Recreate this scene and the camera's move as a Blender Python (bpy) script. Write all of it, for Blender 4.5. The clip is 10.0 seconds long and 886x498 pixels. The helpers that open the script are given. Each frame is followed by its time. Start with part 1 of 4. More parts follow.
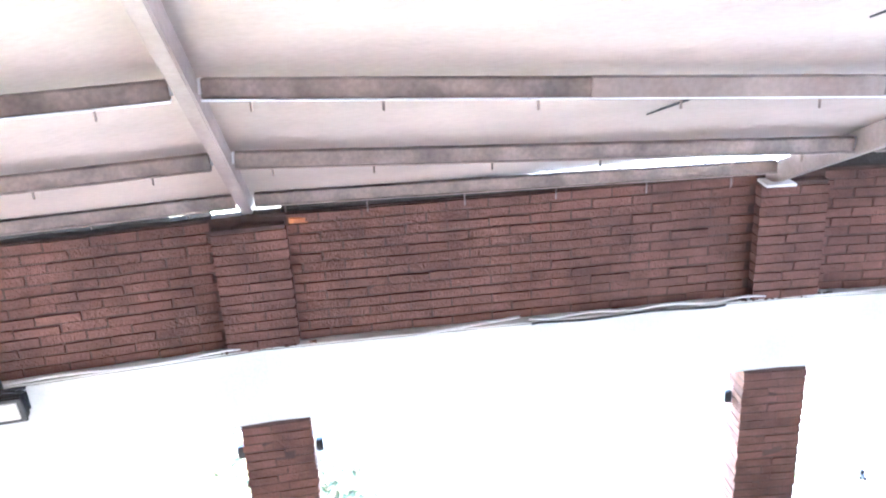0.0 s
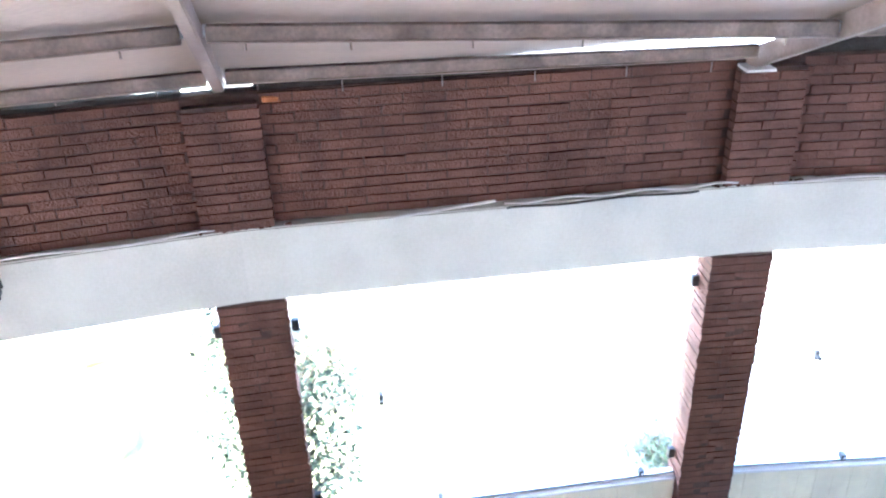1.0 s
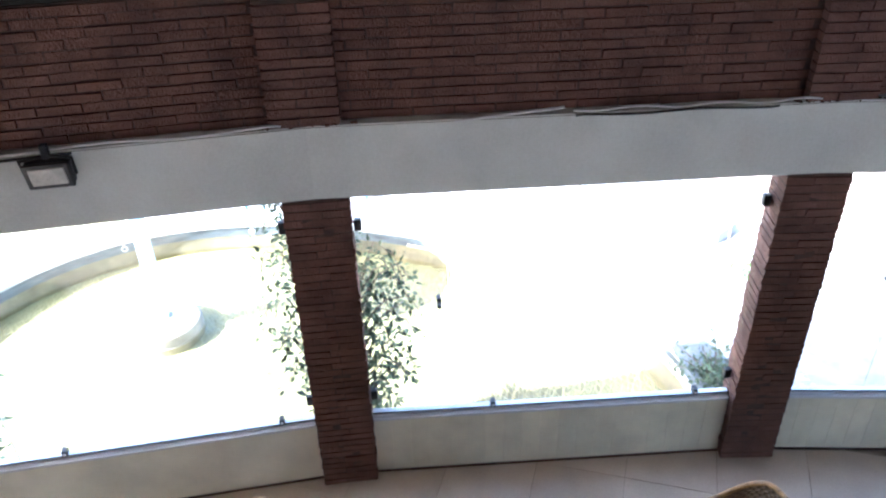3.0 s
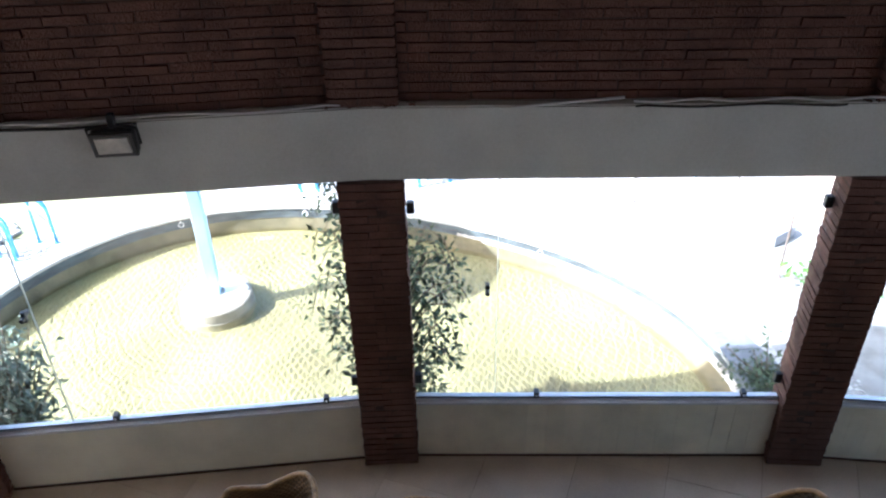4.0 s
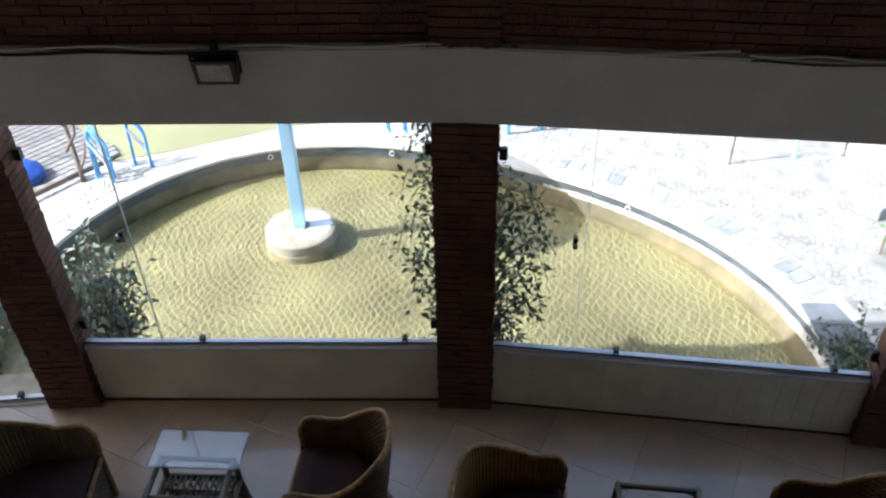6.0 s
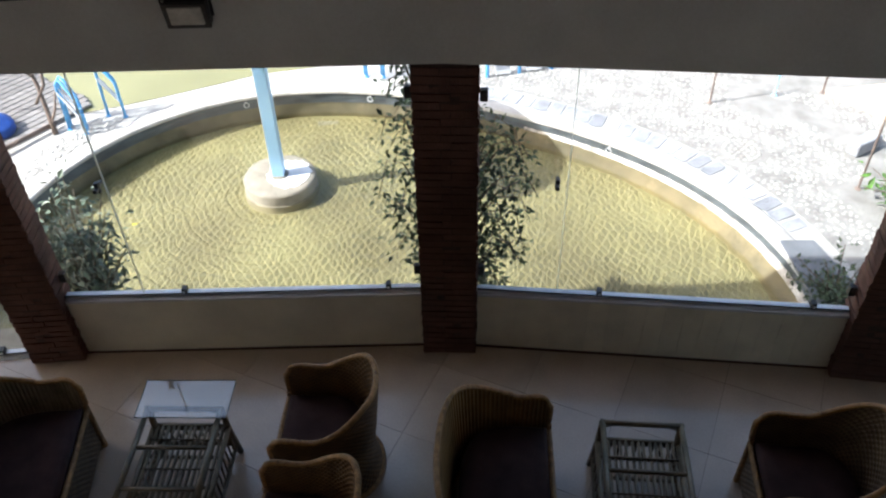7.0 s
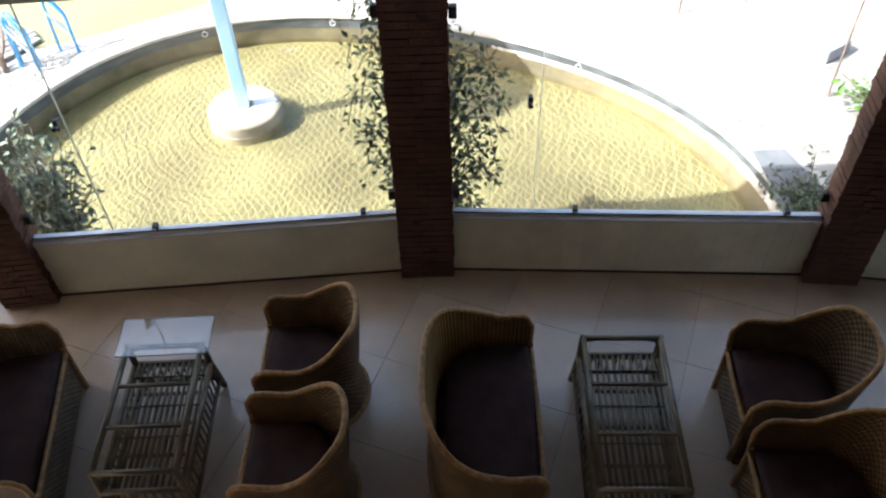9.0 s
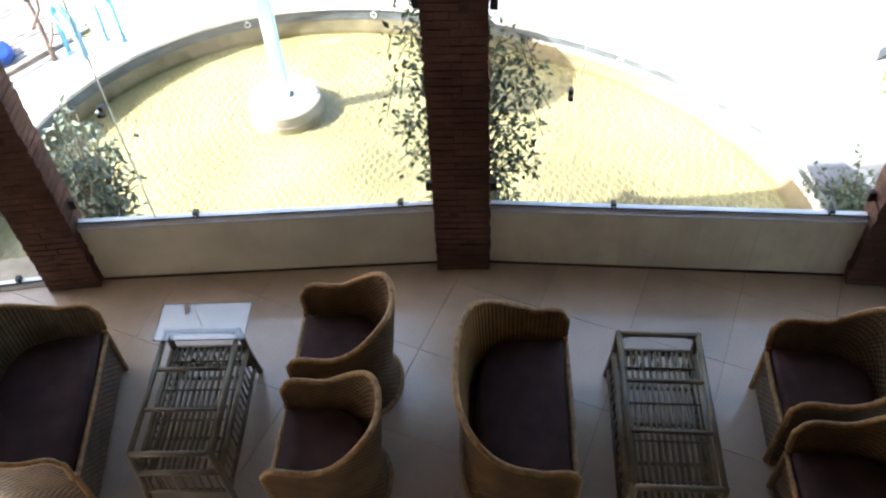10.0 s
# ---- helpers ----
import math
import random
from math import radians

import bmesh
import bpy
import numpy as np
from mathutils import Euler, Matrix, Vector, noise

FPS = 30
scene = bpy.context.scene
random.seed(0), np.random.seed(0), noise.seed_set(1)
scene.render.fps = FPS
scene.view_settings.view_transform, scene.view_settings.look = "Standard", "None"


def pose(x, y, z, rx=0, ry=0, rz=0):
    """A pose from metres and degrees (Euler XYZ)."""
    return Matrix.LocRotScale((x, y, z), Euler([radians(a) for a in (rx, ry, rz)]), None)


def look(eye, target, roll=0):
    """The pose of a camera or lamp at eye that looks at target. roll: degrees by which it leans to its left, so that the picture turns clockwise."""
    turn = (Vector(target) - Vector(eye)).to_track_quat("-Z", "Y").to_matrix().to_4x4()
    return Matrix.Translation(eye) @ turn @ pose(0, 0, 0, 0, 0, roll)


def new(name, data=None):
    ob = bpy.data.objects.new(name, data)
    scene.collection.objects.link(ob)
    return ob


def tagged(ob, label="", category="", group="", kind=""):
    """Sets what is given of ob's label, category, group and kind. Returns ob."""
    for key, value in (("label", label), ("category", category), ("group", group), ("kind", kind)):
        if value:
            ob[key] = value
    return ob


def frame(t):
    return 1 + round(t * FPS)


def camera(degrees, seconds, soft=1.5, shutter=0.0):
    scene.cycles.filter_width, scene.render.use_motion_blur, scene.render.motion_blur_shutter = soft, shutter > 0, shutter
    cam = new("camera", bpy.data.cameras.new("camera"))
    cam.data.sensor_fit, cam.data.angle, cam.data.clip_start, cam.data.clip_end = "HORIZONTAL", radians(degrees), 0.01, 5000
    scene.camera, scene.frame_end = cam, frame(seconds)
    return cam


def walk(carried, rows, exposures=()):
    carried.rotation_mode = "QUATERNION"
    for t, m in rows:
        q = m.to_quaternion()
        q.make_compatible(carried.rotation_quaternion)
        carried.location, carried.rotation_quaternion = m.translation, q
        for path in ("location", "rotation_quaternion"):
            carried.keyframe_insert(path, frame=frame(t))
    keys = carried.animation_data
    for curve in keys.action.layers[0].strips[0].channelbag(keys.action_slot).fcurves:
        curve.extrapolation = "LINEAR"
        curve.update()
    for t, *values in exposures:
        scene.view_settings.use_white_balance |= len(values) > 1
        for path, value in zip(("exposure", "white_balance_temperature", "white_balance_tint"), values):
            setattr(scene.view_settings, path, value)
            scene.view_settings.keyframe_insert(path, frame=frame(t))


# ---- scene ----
cam = camera(57.0, 10.0, soft=2.2)
PATH = [
    (0, (0.37, -0.04, 4.49), (0.22, 1.831, 3.798), -3.2),
    (0.5, (0.35, -0.04, 4.478), (0.261, 1.772, 3.635), -2.7),
    (1, (0.329, -0.036, 4.463), (0.252, 1.726, 3.518), -1.8),
    (1.5, (0.294, -0.033, 4.435), (0.179, 1.689, 3.425), -1.8),
    (2, (0.293, -0.028, 4.427), (0.142, 1.664, 3.371), -2.0),
    (2.5, (0.32, -0.029, 4.426), (0.138, 1.623, 3.315), -2.0),
    (4, (0.312, -0.075, 4.37), (-0.027, 1.541, 3.242), -1.3),
    (4.5, (0.292, -0.06, 4.373), (-0.122, 1.521, 3.22), -1.4),
    (5, (0.274, -0.062, 4.358), (-0.21, 1.493, 3.197), -1.3),
    (5.5, (0.25, -0.055, 4.347), (-0.272, 1.472, 3.166), -0.9),
    (7, (0.225, -0.047, 4.303), (-0.21, 1.384, 2.975), -1.4),
    (7.5, (0.216, -0.048, 4.291), (-0.199, 1.373, 2.946), -2.0),
    (8, (0.212, -0.042, 4.272), (-0.136, 1.35, 2.878), -4.0),
    (8.5, (0.204, -0.038, 4.27), (-0.108, 1.33, 2.845), -2.9),
    (9, (0.189, -0.034, 4.26), (-0.149, 1.293, 2.802), -2.2),
    (9.5, (0.193, -0.038, 4.242), (-0.182, 1.252, 2.76), -3.7),
    (10, (0.188, -0.045, 4.245), (-0.233, 1.252, 2.781), -3.7),
]

# ---------------------------------------------------------------- exposure along the walk
EXPO = [(0, 5.8, 4850, 10), (0.5, 5.5, 4850, 10), (1, 5.1, 4900, 10), (1.5, 4.8, 4900, 10), (2, 4.45, 4900, 10), (2.5, 4.05, 4950, 10),
        (4, 2.35, 5250, 10), (4.5, 1.95, 5250, 10), (5, 1.6, 5350, 10), (5.5, 1.4, 5450, 10), (7, 1.15, 5850, 10), (7.5, 1.15, 5900, 10),
        (8, 1.2, 5900, 10), (8.5, 1.5, 5950, 10), (9, 1.72, 6050, 10), (9.5, 2.12, 6050, 10), (10, 2.42, 6000, 10)]
walk(cam, [(t, look(eye, aim, roll)) for t, eye, aim, roll in PATH], EXPO)

# ---------------------------------------------------------------- daylight
SUN_HEADING, SUN_HEIGHT = 29.6, 42.0          # the way the light travels over the ground, and its elevation
world = bpy.data.worlds.new("daylight")
scene.world = world
world.use_nodes = True
wn = world.node_tree.nodes
sky = wn.new("ShaderNodeTexSky")
sky.sky_type = "NISHITA"
sky.sun_disc = False
sky.sun_elevation = radians(SUN_HEIGHT)
sky.sun_rotation = radians(90 - (SUN_HEADING + 180))
world.node_tree.links.new(sky.outputs[0], wn["Background"].inputs[0])
sky.dust_density, sky.air_density = 6.0, 1.3            # hazy summer sky
wn["Background"].inputs[1].default_value = 0.15
sun = new("sun", bpy.data.lights.new("sun", "SUN"))
sun.data.energy, sun.data.angle, sun.data.color = 4.2, radians(0.6), (1.0, 0.96, 0.88)
h, e = radians(SUN_HEADING), radians(SUN_HEIGHT)
sun.matrix_world = look((0, 0, 12), (math.cos(h) * math.cos(e), math.sin(h) * math.cos(e), 12 - math.sin(e)))


# ---------------------------------------------------------------- materials
def material(name, base, rough=0.6, var=0.25, scale=6.0, metal=0.0, bump=0.2, grain=60.0, tint=None, stretch=(1, 1, 1), island=0.0, per_object=0.0, spec=0.5):
    """Two scales of colour variation (stains and grain) and a fine relief, in object space."""
    m = bpy.data.materials.new(name)
    m.use_nodes = True
    nt, n = m.node_tree, m.node_tree.nodes
    b = n["Principled BSDF"]
    b.inputs["Roughness"].default_value, b.inputs["Metallic"].default_value = rough, metal
    b.inputs["Specular IOR Level"].default_value = spec
    geo, mp = n.new("ShaderNodeNewGeometry"), n.new("ShaderNodeMapping")
    mp.inputs["Scale"].default_value = stretch
    nt.links.new(geo.outputs["Position"], mp.inputs["Vector"])
    big, fine = n.new("ShaderNodeTexNoise"), n.new("ShaderNodeTexNoise")
    big.inputs["Scale"].default_value, big.inputs["Detail"].default_value = scale, 5
    fine.inputs["Scale"].default_value, fine.inputs["Detail"].default_value = grain, 3
    for t in (big, fine):
        nt.links.new(mp.outputs[0], t.inputs["Vector"])
    ramp = n.new("ShaderNodeValToRGB")
    lo = [c * (1 - var) for c in base]
    hi = [min(1, c * (1 + var * 0.7)) for c in (tint or base)]
    ramp.color_ramp.elements[0].position, ramp.color_ramp.elements[1].position = 0.32, 0.68
    ramp.color_ramp.elements[0].color, ramp.color_ramp.elements[1].color = (*lo, 1), (*hi, 1)
    nt.links.new(big.outputs[0], ramp.inputs[0])
    mix = n.new("ShaderNodeMix")
    mix.data_type, mix.blend_type = "RGBA", "OVERLAY"
    mix.inputs[0].default_value = min(0.6, var)
    nt.links.new(ramp.outputs[0], mix.inputs[6])
    nt.links.new(fine.outputs[0], mix.inputs[7])
    out = mix.outputs[2]
    amount, source = (per_object, "object") if per_object else (island, "island")
    if amount:
        r = n.new("ShaderNodeObjectInfo").outputs["Random"] if source == "object" else geo.outputs["Random Per Island"]
        mr = n.new("ShaderNodeMapRange")
        mr.inputs[3].default_value, mr.inputs[4].default_value = 1 - amount, 1 + amount
        nt.links.new(r, mr.inputs[0])
        hsv = n.new("ShaderNodeHueSaturation")
        nt.links.new(mr.outputs[0], hsv.inputs["Value"])
        nt.links.new(out, hsv.inputs["Color"])
        out = hsv.outputs[0]
    nt.links.new(out, b.inputs["Base Color"])
    if bump:
        bp = n.new("ShaderNodeBump")
        bp.inputs["Strength"].default_value, bp.inputs["Distance"].default_value = bump, 0.01
        nt.links.new(fine.outputs[0], bp.inputs["Height"])
        nt.links.new(bp.outputs[0], b.inputs["Normal"])
    return m


def woven(name, base, count=55.0, rows=60.0):
    """Basket weave: over-and-under strands from the surface's own running coordinates (metres)."""
    m = material(name, base, 0.55, 0.35, 9.0, bump=0.0, grain=90)
    nt, n = m.node_tree, m.node_tree.nodes
    uv, sep = n.new("ShaderNodeUVMap"), n.new("ShaderNodeSeparateXYZ")
    nt.links.new(uv.outputs[0], sep.inputs[0])

    def op(kind, a, b=None):
        q = n.new("ShaderNodeMath")
        q.operation = kind
        for i, v in enumerate((a, b)):
            if v is None:
                continue
            if isinstance(v, (int, float)):
                q.inputs[i].default_value = v
            else:
                nt.links.new(v, q.inputs[i])
        return q.outputs[0]
    a = op("SINE", op("MULTIPLY", sep.outputs[0], count * math.pi))
    b = op("ABSOLUTE", op("SINE", op("MULTIPLY", sep.outputs[1], rows * math.pi)))
    side = op("SIGN", op("SINE", op("MULTIPLY", sep.outputs[1], rows * math.pi)))
    height = op("MULTIPLY", op("ADD", op("MULTIPLY", op("MULTIPLY", a, side), 0.5), 0.5), b) if rows else op("ABSOLUTE", a)
    bp = n.new("ShaderNodeBump")
    bp.inputs["Strength"].default_value, bp.inputs["Distance"].default_value = 0.9, 0.008
    nt.links.new(height, bp.inputs["Height"])
    bsdf = n["Principled BSDF"]
    nt.links.new(bp.outputs[0], bsdf.inputs["Normal"])
    old = bsdf.inputs["Base Color"].links[0].from_socket
    # shade between the strands is put into the colour, following the weave's height
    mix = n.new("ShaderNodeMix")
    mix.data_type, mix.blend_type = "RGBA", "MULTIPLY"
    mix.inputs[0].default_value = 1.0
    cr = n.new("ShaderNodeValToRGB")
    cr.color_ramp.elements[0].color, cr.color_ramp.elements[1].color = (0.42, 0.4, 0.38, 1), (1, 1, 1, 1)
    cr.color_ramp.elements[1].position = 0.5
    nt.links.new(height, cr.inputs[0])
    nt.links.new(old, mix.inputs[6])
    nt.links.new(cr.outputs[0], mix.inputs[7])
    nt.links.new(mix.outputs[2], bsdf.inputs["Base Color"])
    return m


def clear(name, tint=(0.97, 0.985, 0.98), rough=0.0, ior=1.5, ripple=0.0, gain=1.0):
    """A thin sheet that lets light through and mirrors by Fresnel (panes, table tops, the pool's surface)."""
    m = bpy.data.materials.new(name)
    m.use_nodes = True
    nt, n = m.node_tree, m.node_tree.nodes
    n.remove(n["Principled BSDF"])
    tr, gl, fr, mix = (n.new("ShaderNode" + k) for k in ("BsdfTransparent", "BsdfGlossy", "LayerWeight", "MixShader"))
    tr.inputs[0].default_value = (*tint, 1)
    gl.inputs["Roughness"].default_value = rough
    fr.inputs["Blend"].default_value = 0.5
    low = ((ior - 1) / (ior + 1)) ** 2
    p5, k = n.new("ShaderNodeMath"), n.new("ShaderNodeMath")
    p5.operation, p5.inputs[1].default_value = "POWER", 5.0
    k.operation, k.use_clamp = "MULTIPLY_ADD", True
    k.inputs[1].default_value, k.inputs[2].default_value = (1 - low) * gain, low * gain
    nt.links.new(fr.outputs["Facing"], p5.inputs[0])
    nt.links.new(p5.outputs[0], k.inputs[0])
    fac = k.outputs[0]
    nt.links.new(fac, mix.inputs[0])
    nt.links.new(tr.outputs[0], mix.inputs[1])
    nt.links.new(gl.outputs[0], mix.inputs[2])
    nt.links.new(mix.outputs[0], n["Material Output"].inputs[0])
    if ripple:
        geo, mp = n.new("ShaderNodeNewGeometry"), n.new("ShaderNodeMapping")
        mp.inputs["Scale"].default_value = (0.6, 1.6, 1)
        mp.inputs["Rotation"].default_value = (0, 0, radians(-25))
        nt.links.new(geo.outputs["Position"], mp.inputs[0])
        wv = n.new("ShaderNodeTexNoise")
        wv.inputs["Scale"].default_value, wv.inputs["Detail"].default_value, wv.inputs["Distortion"].default_value = 6.5, 2, 0.6
        nt.links.new(mp.outputs[0], wv.inputs["Vector"])
        bp = n.new("ShaderNodeBump")
        bp.inputs["Strength"].default_value, bp.inputs["Distance"].default_value = 1.0, ripple
        nt.links.new(wv.outputs[0], bp.inputs["Height"])
        for s in (gl, fr):
            nt.links.new(bp.outputs[0], s.inputs["Normal"])
    return m


BRICK = material("brick", (0.125, 0.058, 0.042), 0.9, 0.34, 5, bump=0.7, grain=95, per_object=0.13)
MORTAR = material("mortar", (0.07, 0.041, 0.032), 0.95, 0.3, 12, bump=0.6, grain=150)
LOWWALL = material("low_wall_paint", (0.82, 0.79, 0.67), 0.7, 0.14, 2.2, bump=0.12, grain=60)
PLASTER = material("plaster_grey", (0.58, 0.58, 0.54), 0.8, 0.13, 1.7, bump=0.15, grain=70)
PANEL = material("panel_cream", (0.82, 0.78, 0.63), 0.55, 0.12, 4.0, bump=0.1, grain=40, per_object=0.04)
TILE = material("floor_tile", (0.52, 0.42, 0.325), 0.14, 0.14, 2.2, bump=0.02, grain=80, per_object=0.04, spec=0.75)
GROUT = material("grout", (0.26, 0.21, 0.16), 0.9, 0.2, 8)
SHEET = material("roof_sheet", (0.42, 0.34, 0.29), 0.55, 0.14, 1.3, bump=0.06, grain=30, stretch=(1, 2.5, 1))
STEEL = material("painted_steel", (0.3, 0.235, 0.205), 0.5, 0.25, 4.0, bump=0.1, grain=50)
CAP_MORTAR = material("dark_cap_mortar", (0.032, 0.026, 0.022), 0.95, 0.35, 14, bump=0.6, grain=60)
RUST = material("rusty_steel", (0.22, 0.17, 0.145), 0.6, 0.4, 7.0, bump=0.2, grain=60)
ALU = material("aluminium", (0.76, 0.77, 0.79), 0.45, 0.1, 5.0, metal=0.15, bump=0.03)
BLACK = material("black_metal", (0.02, 0.02, 0.022), 0.4, 0.2, 8, bump=0.05)
GLASS = clear("window_glass", (0.985, 0.992, 0.988), 0.0, 1.45)
TABLE_GLASS = clear("table_glass", (0.97, 0.985, 0.98), 0.0, 1.52, gain=2.6)
GLASS_EDGE = material("glass_edge", (0.7, 0.74, 0.7), 0.2, 0.1, 5)
CLEAR_EDGE = bpy.data.materials.new("polished_glass_edge")      # passes the daylight that runs inside the pane
CLEAR_EDGE.use_nodes = True
edge_light = CLEAR_EDGE.node_tree.nodes.new("ShaderNodeBsdfTranslucent")
edge_light.inputs[0].default_value = (0.85, 0.88, 0.86, 1)
CLEAR_EDGE.node_tree.links.new(edge_light.outputs[0], CLEAR_EDGE.node_tree.nodes["Material Output"].inputs[0])
TABLE_EDGE = material("table_glass_edge", (0.2, 0.24, 0.22), 0.15, 0.1, 5)
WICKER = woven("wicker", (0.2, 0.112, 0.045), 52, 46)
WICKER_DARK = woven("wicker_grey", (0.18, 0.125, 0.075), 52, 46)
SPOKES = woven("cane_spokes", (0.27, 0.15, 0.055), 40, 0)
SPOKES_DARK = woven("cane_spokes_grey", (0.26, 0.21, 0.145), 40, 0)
RIM = material("cane_rim", (0.34, 0.19, 0.07), 0.45, 0.4, 30, bump=0.6, grain=130)
CUSHION = material("cushion_cloth", (0.055, 0.03, 0.03), 0.8, 0.3, 7, bump=0.35, grain=180, spec=0.2)
CANE = material("cane_pole", (0.17, 0.135, 0.085), 0.32, 0.35, 10, bump=0.25, grain=90, per_object=0.18)
PAVE = material("pale_paving", (0.47, 0.455, 0.425), 0.85, 0.2, 2.4, bump=0.4, grain=45)
COBBLE = material("cobble", (0.45, 0.435, 0.405), 0.8, 0.25, 5, bump=0.3, grain=70, island=0.22)
SLATE = material("slate", (0.17, 0.18, 0.195), 0.8, 0.25, 5, bump=0.4, grain=50, per_object=0.12)
SILT = material("silt", (0.2, 0.175, 0.105), 0.9, 0.35, 2.6, bump=0.3, grain=40, tint=(0.22, 0.175, 0.095))
CRUST = material("lime_crust", (0.44, 0.385, 0.32), 0.9, 0.35, 9, bump=0.6, grain=50, tint=(0.7, 0.66, 0.6))
STEPSTONE = material("grey_stone", (0.33, 0.34, 0.365), 0.85, 0.25, 6, bump=0.4, grain=60, per_object=0.2)
COPING = material("coping", (0.54, 0.52, 0.48), 0.8, 0.25, 5, bump=0.3, grain=60)
POOLWALL = material("pool_wall", (0.11, 0.125, 0.135), 0.8, 0.35, 5, bump=0.3, grain=40, stretch=(1, 1, 3))
POOLSIDE = material("pool_plaster", (0.19, 0.165, 0.1), 0.85, 0.35, 4, bump=0.3, grain=40)
CONCRETE = material("concrete", (0.31, 0.28, 0.225), 0.9, 0.25, 6, bump=0.4, grain=60)
BLUE = material("blue_paint", (0.13, 0.42, 0.78), 0.4, 0.12, 5, bump=0.05)
PALEBLUE = material("pale_blue_paint", (0.42, 0.68, 0.92), 0.4, 0.1, 3, bump=0.05)
WHITE = material("white_paint", (0.78, 0.79, 0.8), 0.4, 0.06, 5, bump=0.05)
DECK = material("deck_wood", (0.24, 0.225, 0.215), 0.8, 0.3, 5, bump=0.3, grain=60, stretch=(1, 6, 1), per_object=0.2)
LOG = material("log_wood", (0.2, 0.15, 0.12), 0.85, 0.35, 9, bump=0.5, grain=70)
FARWATER = material("murky_water", (0.27, 0.26, 0.13), 0.18, 0.12, 1.2, bump=0.15, grain=14)
GRAVELBED = material("mortar_bed", (0.3, 0.29, 0.27), 0.9, 0.25, 5, bump=0.4, grain=60)
TARP = material("blue_tarp", (0.03, 0.09, 0.38), 0.45, 0.2, 7, bump=0.2, grain=30)
LEAF = material("leaf", (0.055, 0.08, 0.04), 0.6, 0.4, 14, bump=0.1, grain=90, tint=(0.095, 0.125, 0.065), island=0.4, spec=0.3)
GREY_LEAF = material("grey_leaf", (0.14, 0.195, 0.15), 0.35, 0.35, 14, bump=0.1, grain=90, tint=(0.17, 0.21, 0.15), island=0.4)
YELLOW = material("yellow_leaf", (0.55, 0.48, 0.05), 0.6, 0.2, 14, bump=0.1)
BRIGHT_LEAF = material("bright_leaf", (0.09, 0.2, 0.03), 0.5, 0.35, 14, bump=0.1, grain=90, island=0.35)
TWIG = material("twig", (0.12, 0.09, 0.06), 0.8, 0.3, 14, bump=0.3)
WIRE = material("white_cable", (0.62, 0.62, 0.62), 0.5, 0.1, 6, bump=0)
LAMPGLASS = material("lamp_glass", (0.5, 0.48, 0.43), 0.15, 0.2, 14, bump=0.3, grain=60)
ORANGE = material("orange_brick", (0.45, 0.16, 0.06), 0.9, 0.3, 20, bump=0.4, grain=90)
PINK = material("terrace_pink", (0.6, 0.47, 0.38), 0.85, 0.2, 3, bump=0.2)
ROOMWALL = material("room_wall", (0.24, 0.2, 0.165), 0.9, 0.2, 2, bump=0.1)


def pool_floor_material():
    """Yellow-green sandy pool bottom; fine, uneven bump ridges imitate the ripples' caustic light: rings round the
    fountain crossed by bands.
    """
    m = material("pool_bottom", (0.25, 0.222, 0.134), 0.9, 0.22, 1.1, bump=0, grain=25, tint=(0.27, 0.25, 0.148))
    nt, n = m.node_tree, m.node_tree.nodes
    geo = n.new("ShaderNodeNewGeometry")

    def op(kind, a, b):
        q = n.new("ShaderNodeMath")
        q.operation = kind
        for i, v in enumerate((a, b)):
            if isinstance(v, (int, float)):
                q.inputs[i].default_value = v
            else:
                nt.links.new(v, q.inputs[i])
        return q.outputs[0]

    total = 0.0
    for kind, at, rot, sc, dist, weight in (("RINGS", (3.11, -5.59, 0), 0, 3.0, 4.5, 0.5), ("BANDS", (0, 0, 0), 20, 3.9, 6.0, 0.75),
                                            ("BANDS", (0, 0, 0), -48, 4.6, 6.5, 0.55), ("BANDS", (0, 0, 0), -10, 6.5, 7.0, 0.35)):
        mp, wv = n.new("ShaderNodeMapping"), n.new("ShaderNodeTexWave")
        mp.inputs["Location"].default_value, mp.inputs["Rotation"].default_value = at, (0, 0, radians(rot))
        wv.wave_type, wv.rings_direction, wv.wave_profile = kind, "Z", "SAW"
        wv.inputs["Scale"].default_value, wv.inputs["Distortion"].default_value = sc, dist
        wv.inputs["Detail"].default_value, wv.inputs["Detail Scale"].default_value, wv.inputs["Detail Roughness"].default_value = 1.5, 0.9, 0.45
        nt.links.new(geo.outputs["Position"], mp.inputs[0])
        nt.links.new(mp.outputs[0], wv.inputs["Vector"])
        ridge_up = op("MINIMUM", op("DIVIDE", wv.outputs["Fac"], 0.16), op("DIVIDE", op("SUBTRACT", 1.0, wv.outputs["Fac"]), 0.84))
        swell = n.new("ShaderNodeTexNoise")              # each set of ridges dies away in places
        swell.inputs["Scale"].default_value, swell.inputs["Detail"].default_value = 1.3, 1
        nt.links.new(mp.outputs[0], swell.inputs["Vector"])
        total = op("ADD", op("MULTIPLY", ridge_up, op("MULTIPLY", swell.outputs[0], weight * 2)), total)
    bp = n.new("ShaderNodeBump")
    bp.inputs["Strength"].default_value, bp.inputs["Distance"].default_value = 0.9, 0.012
    nt.links.new(total, bp.inputs["Height"])
    nt.links.new(bp.outputs[0], n["Principled BSDF"].inputs["Normal"])
    return m


POOLFLOOR = pool_floor_material()
WATER = clear("pool_water", (0.95, 0.94, 0.82), 0.04, 1.33, ripple=0.026, gain=1.5)


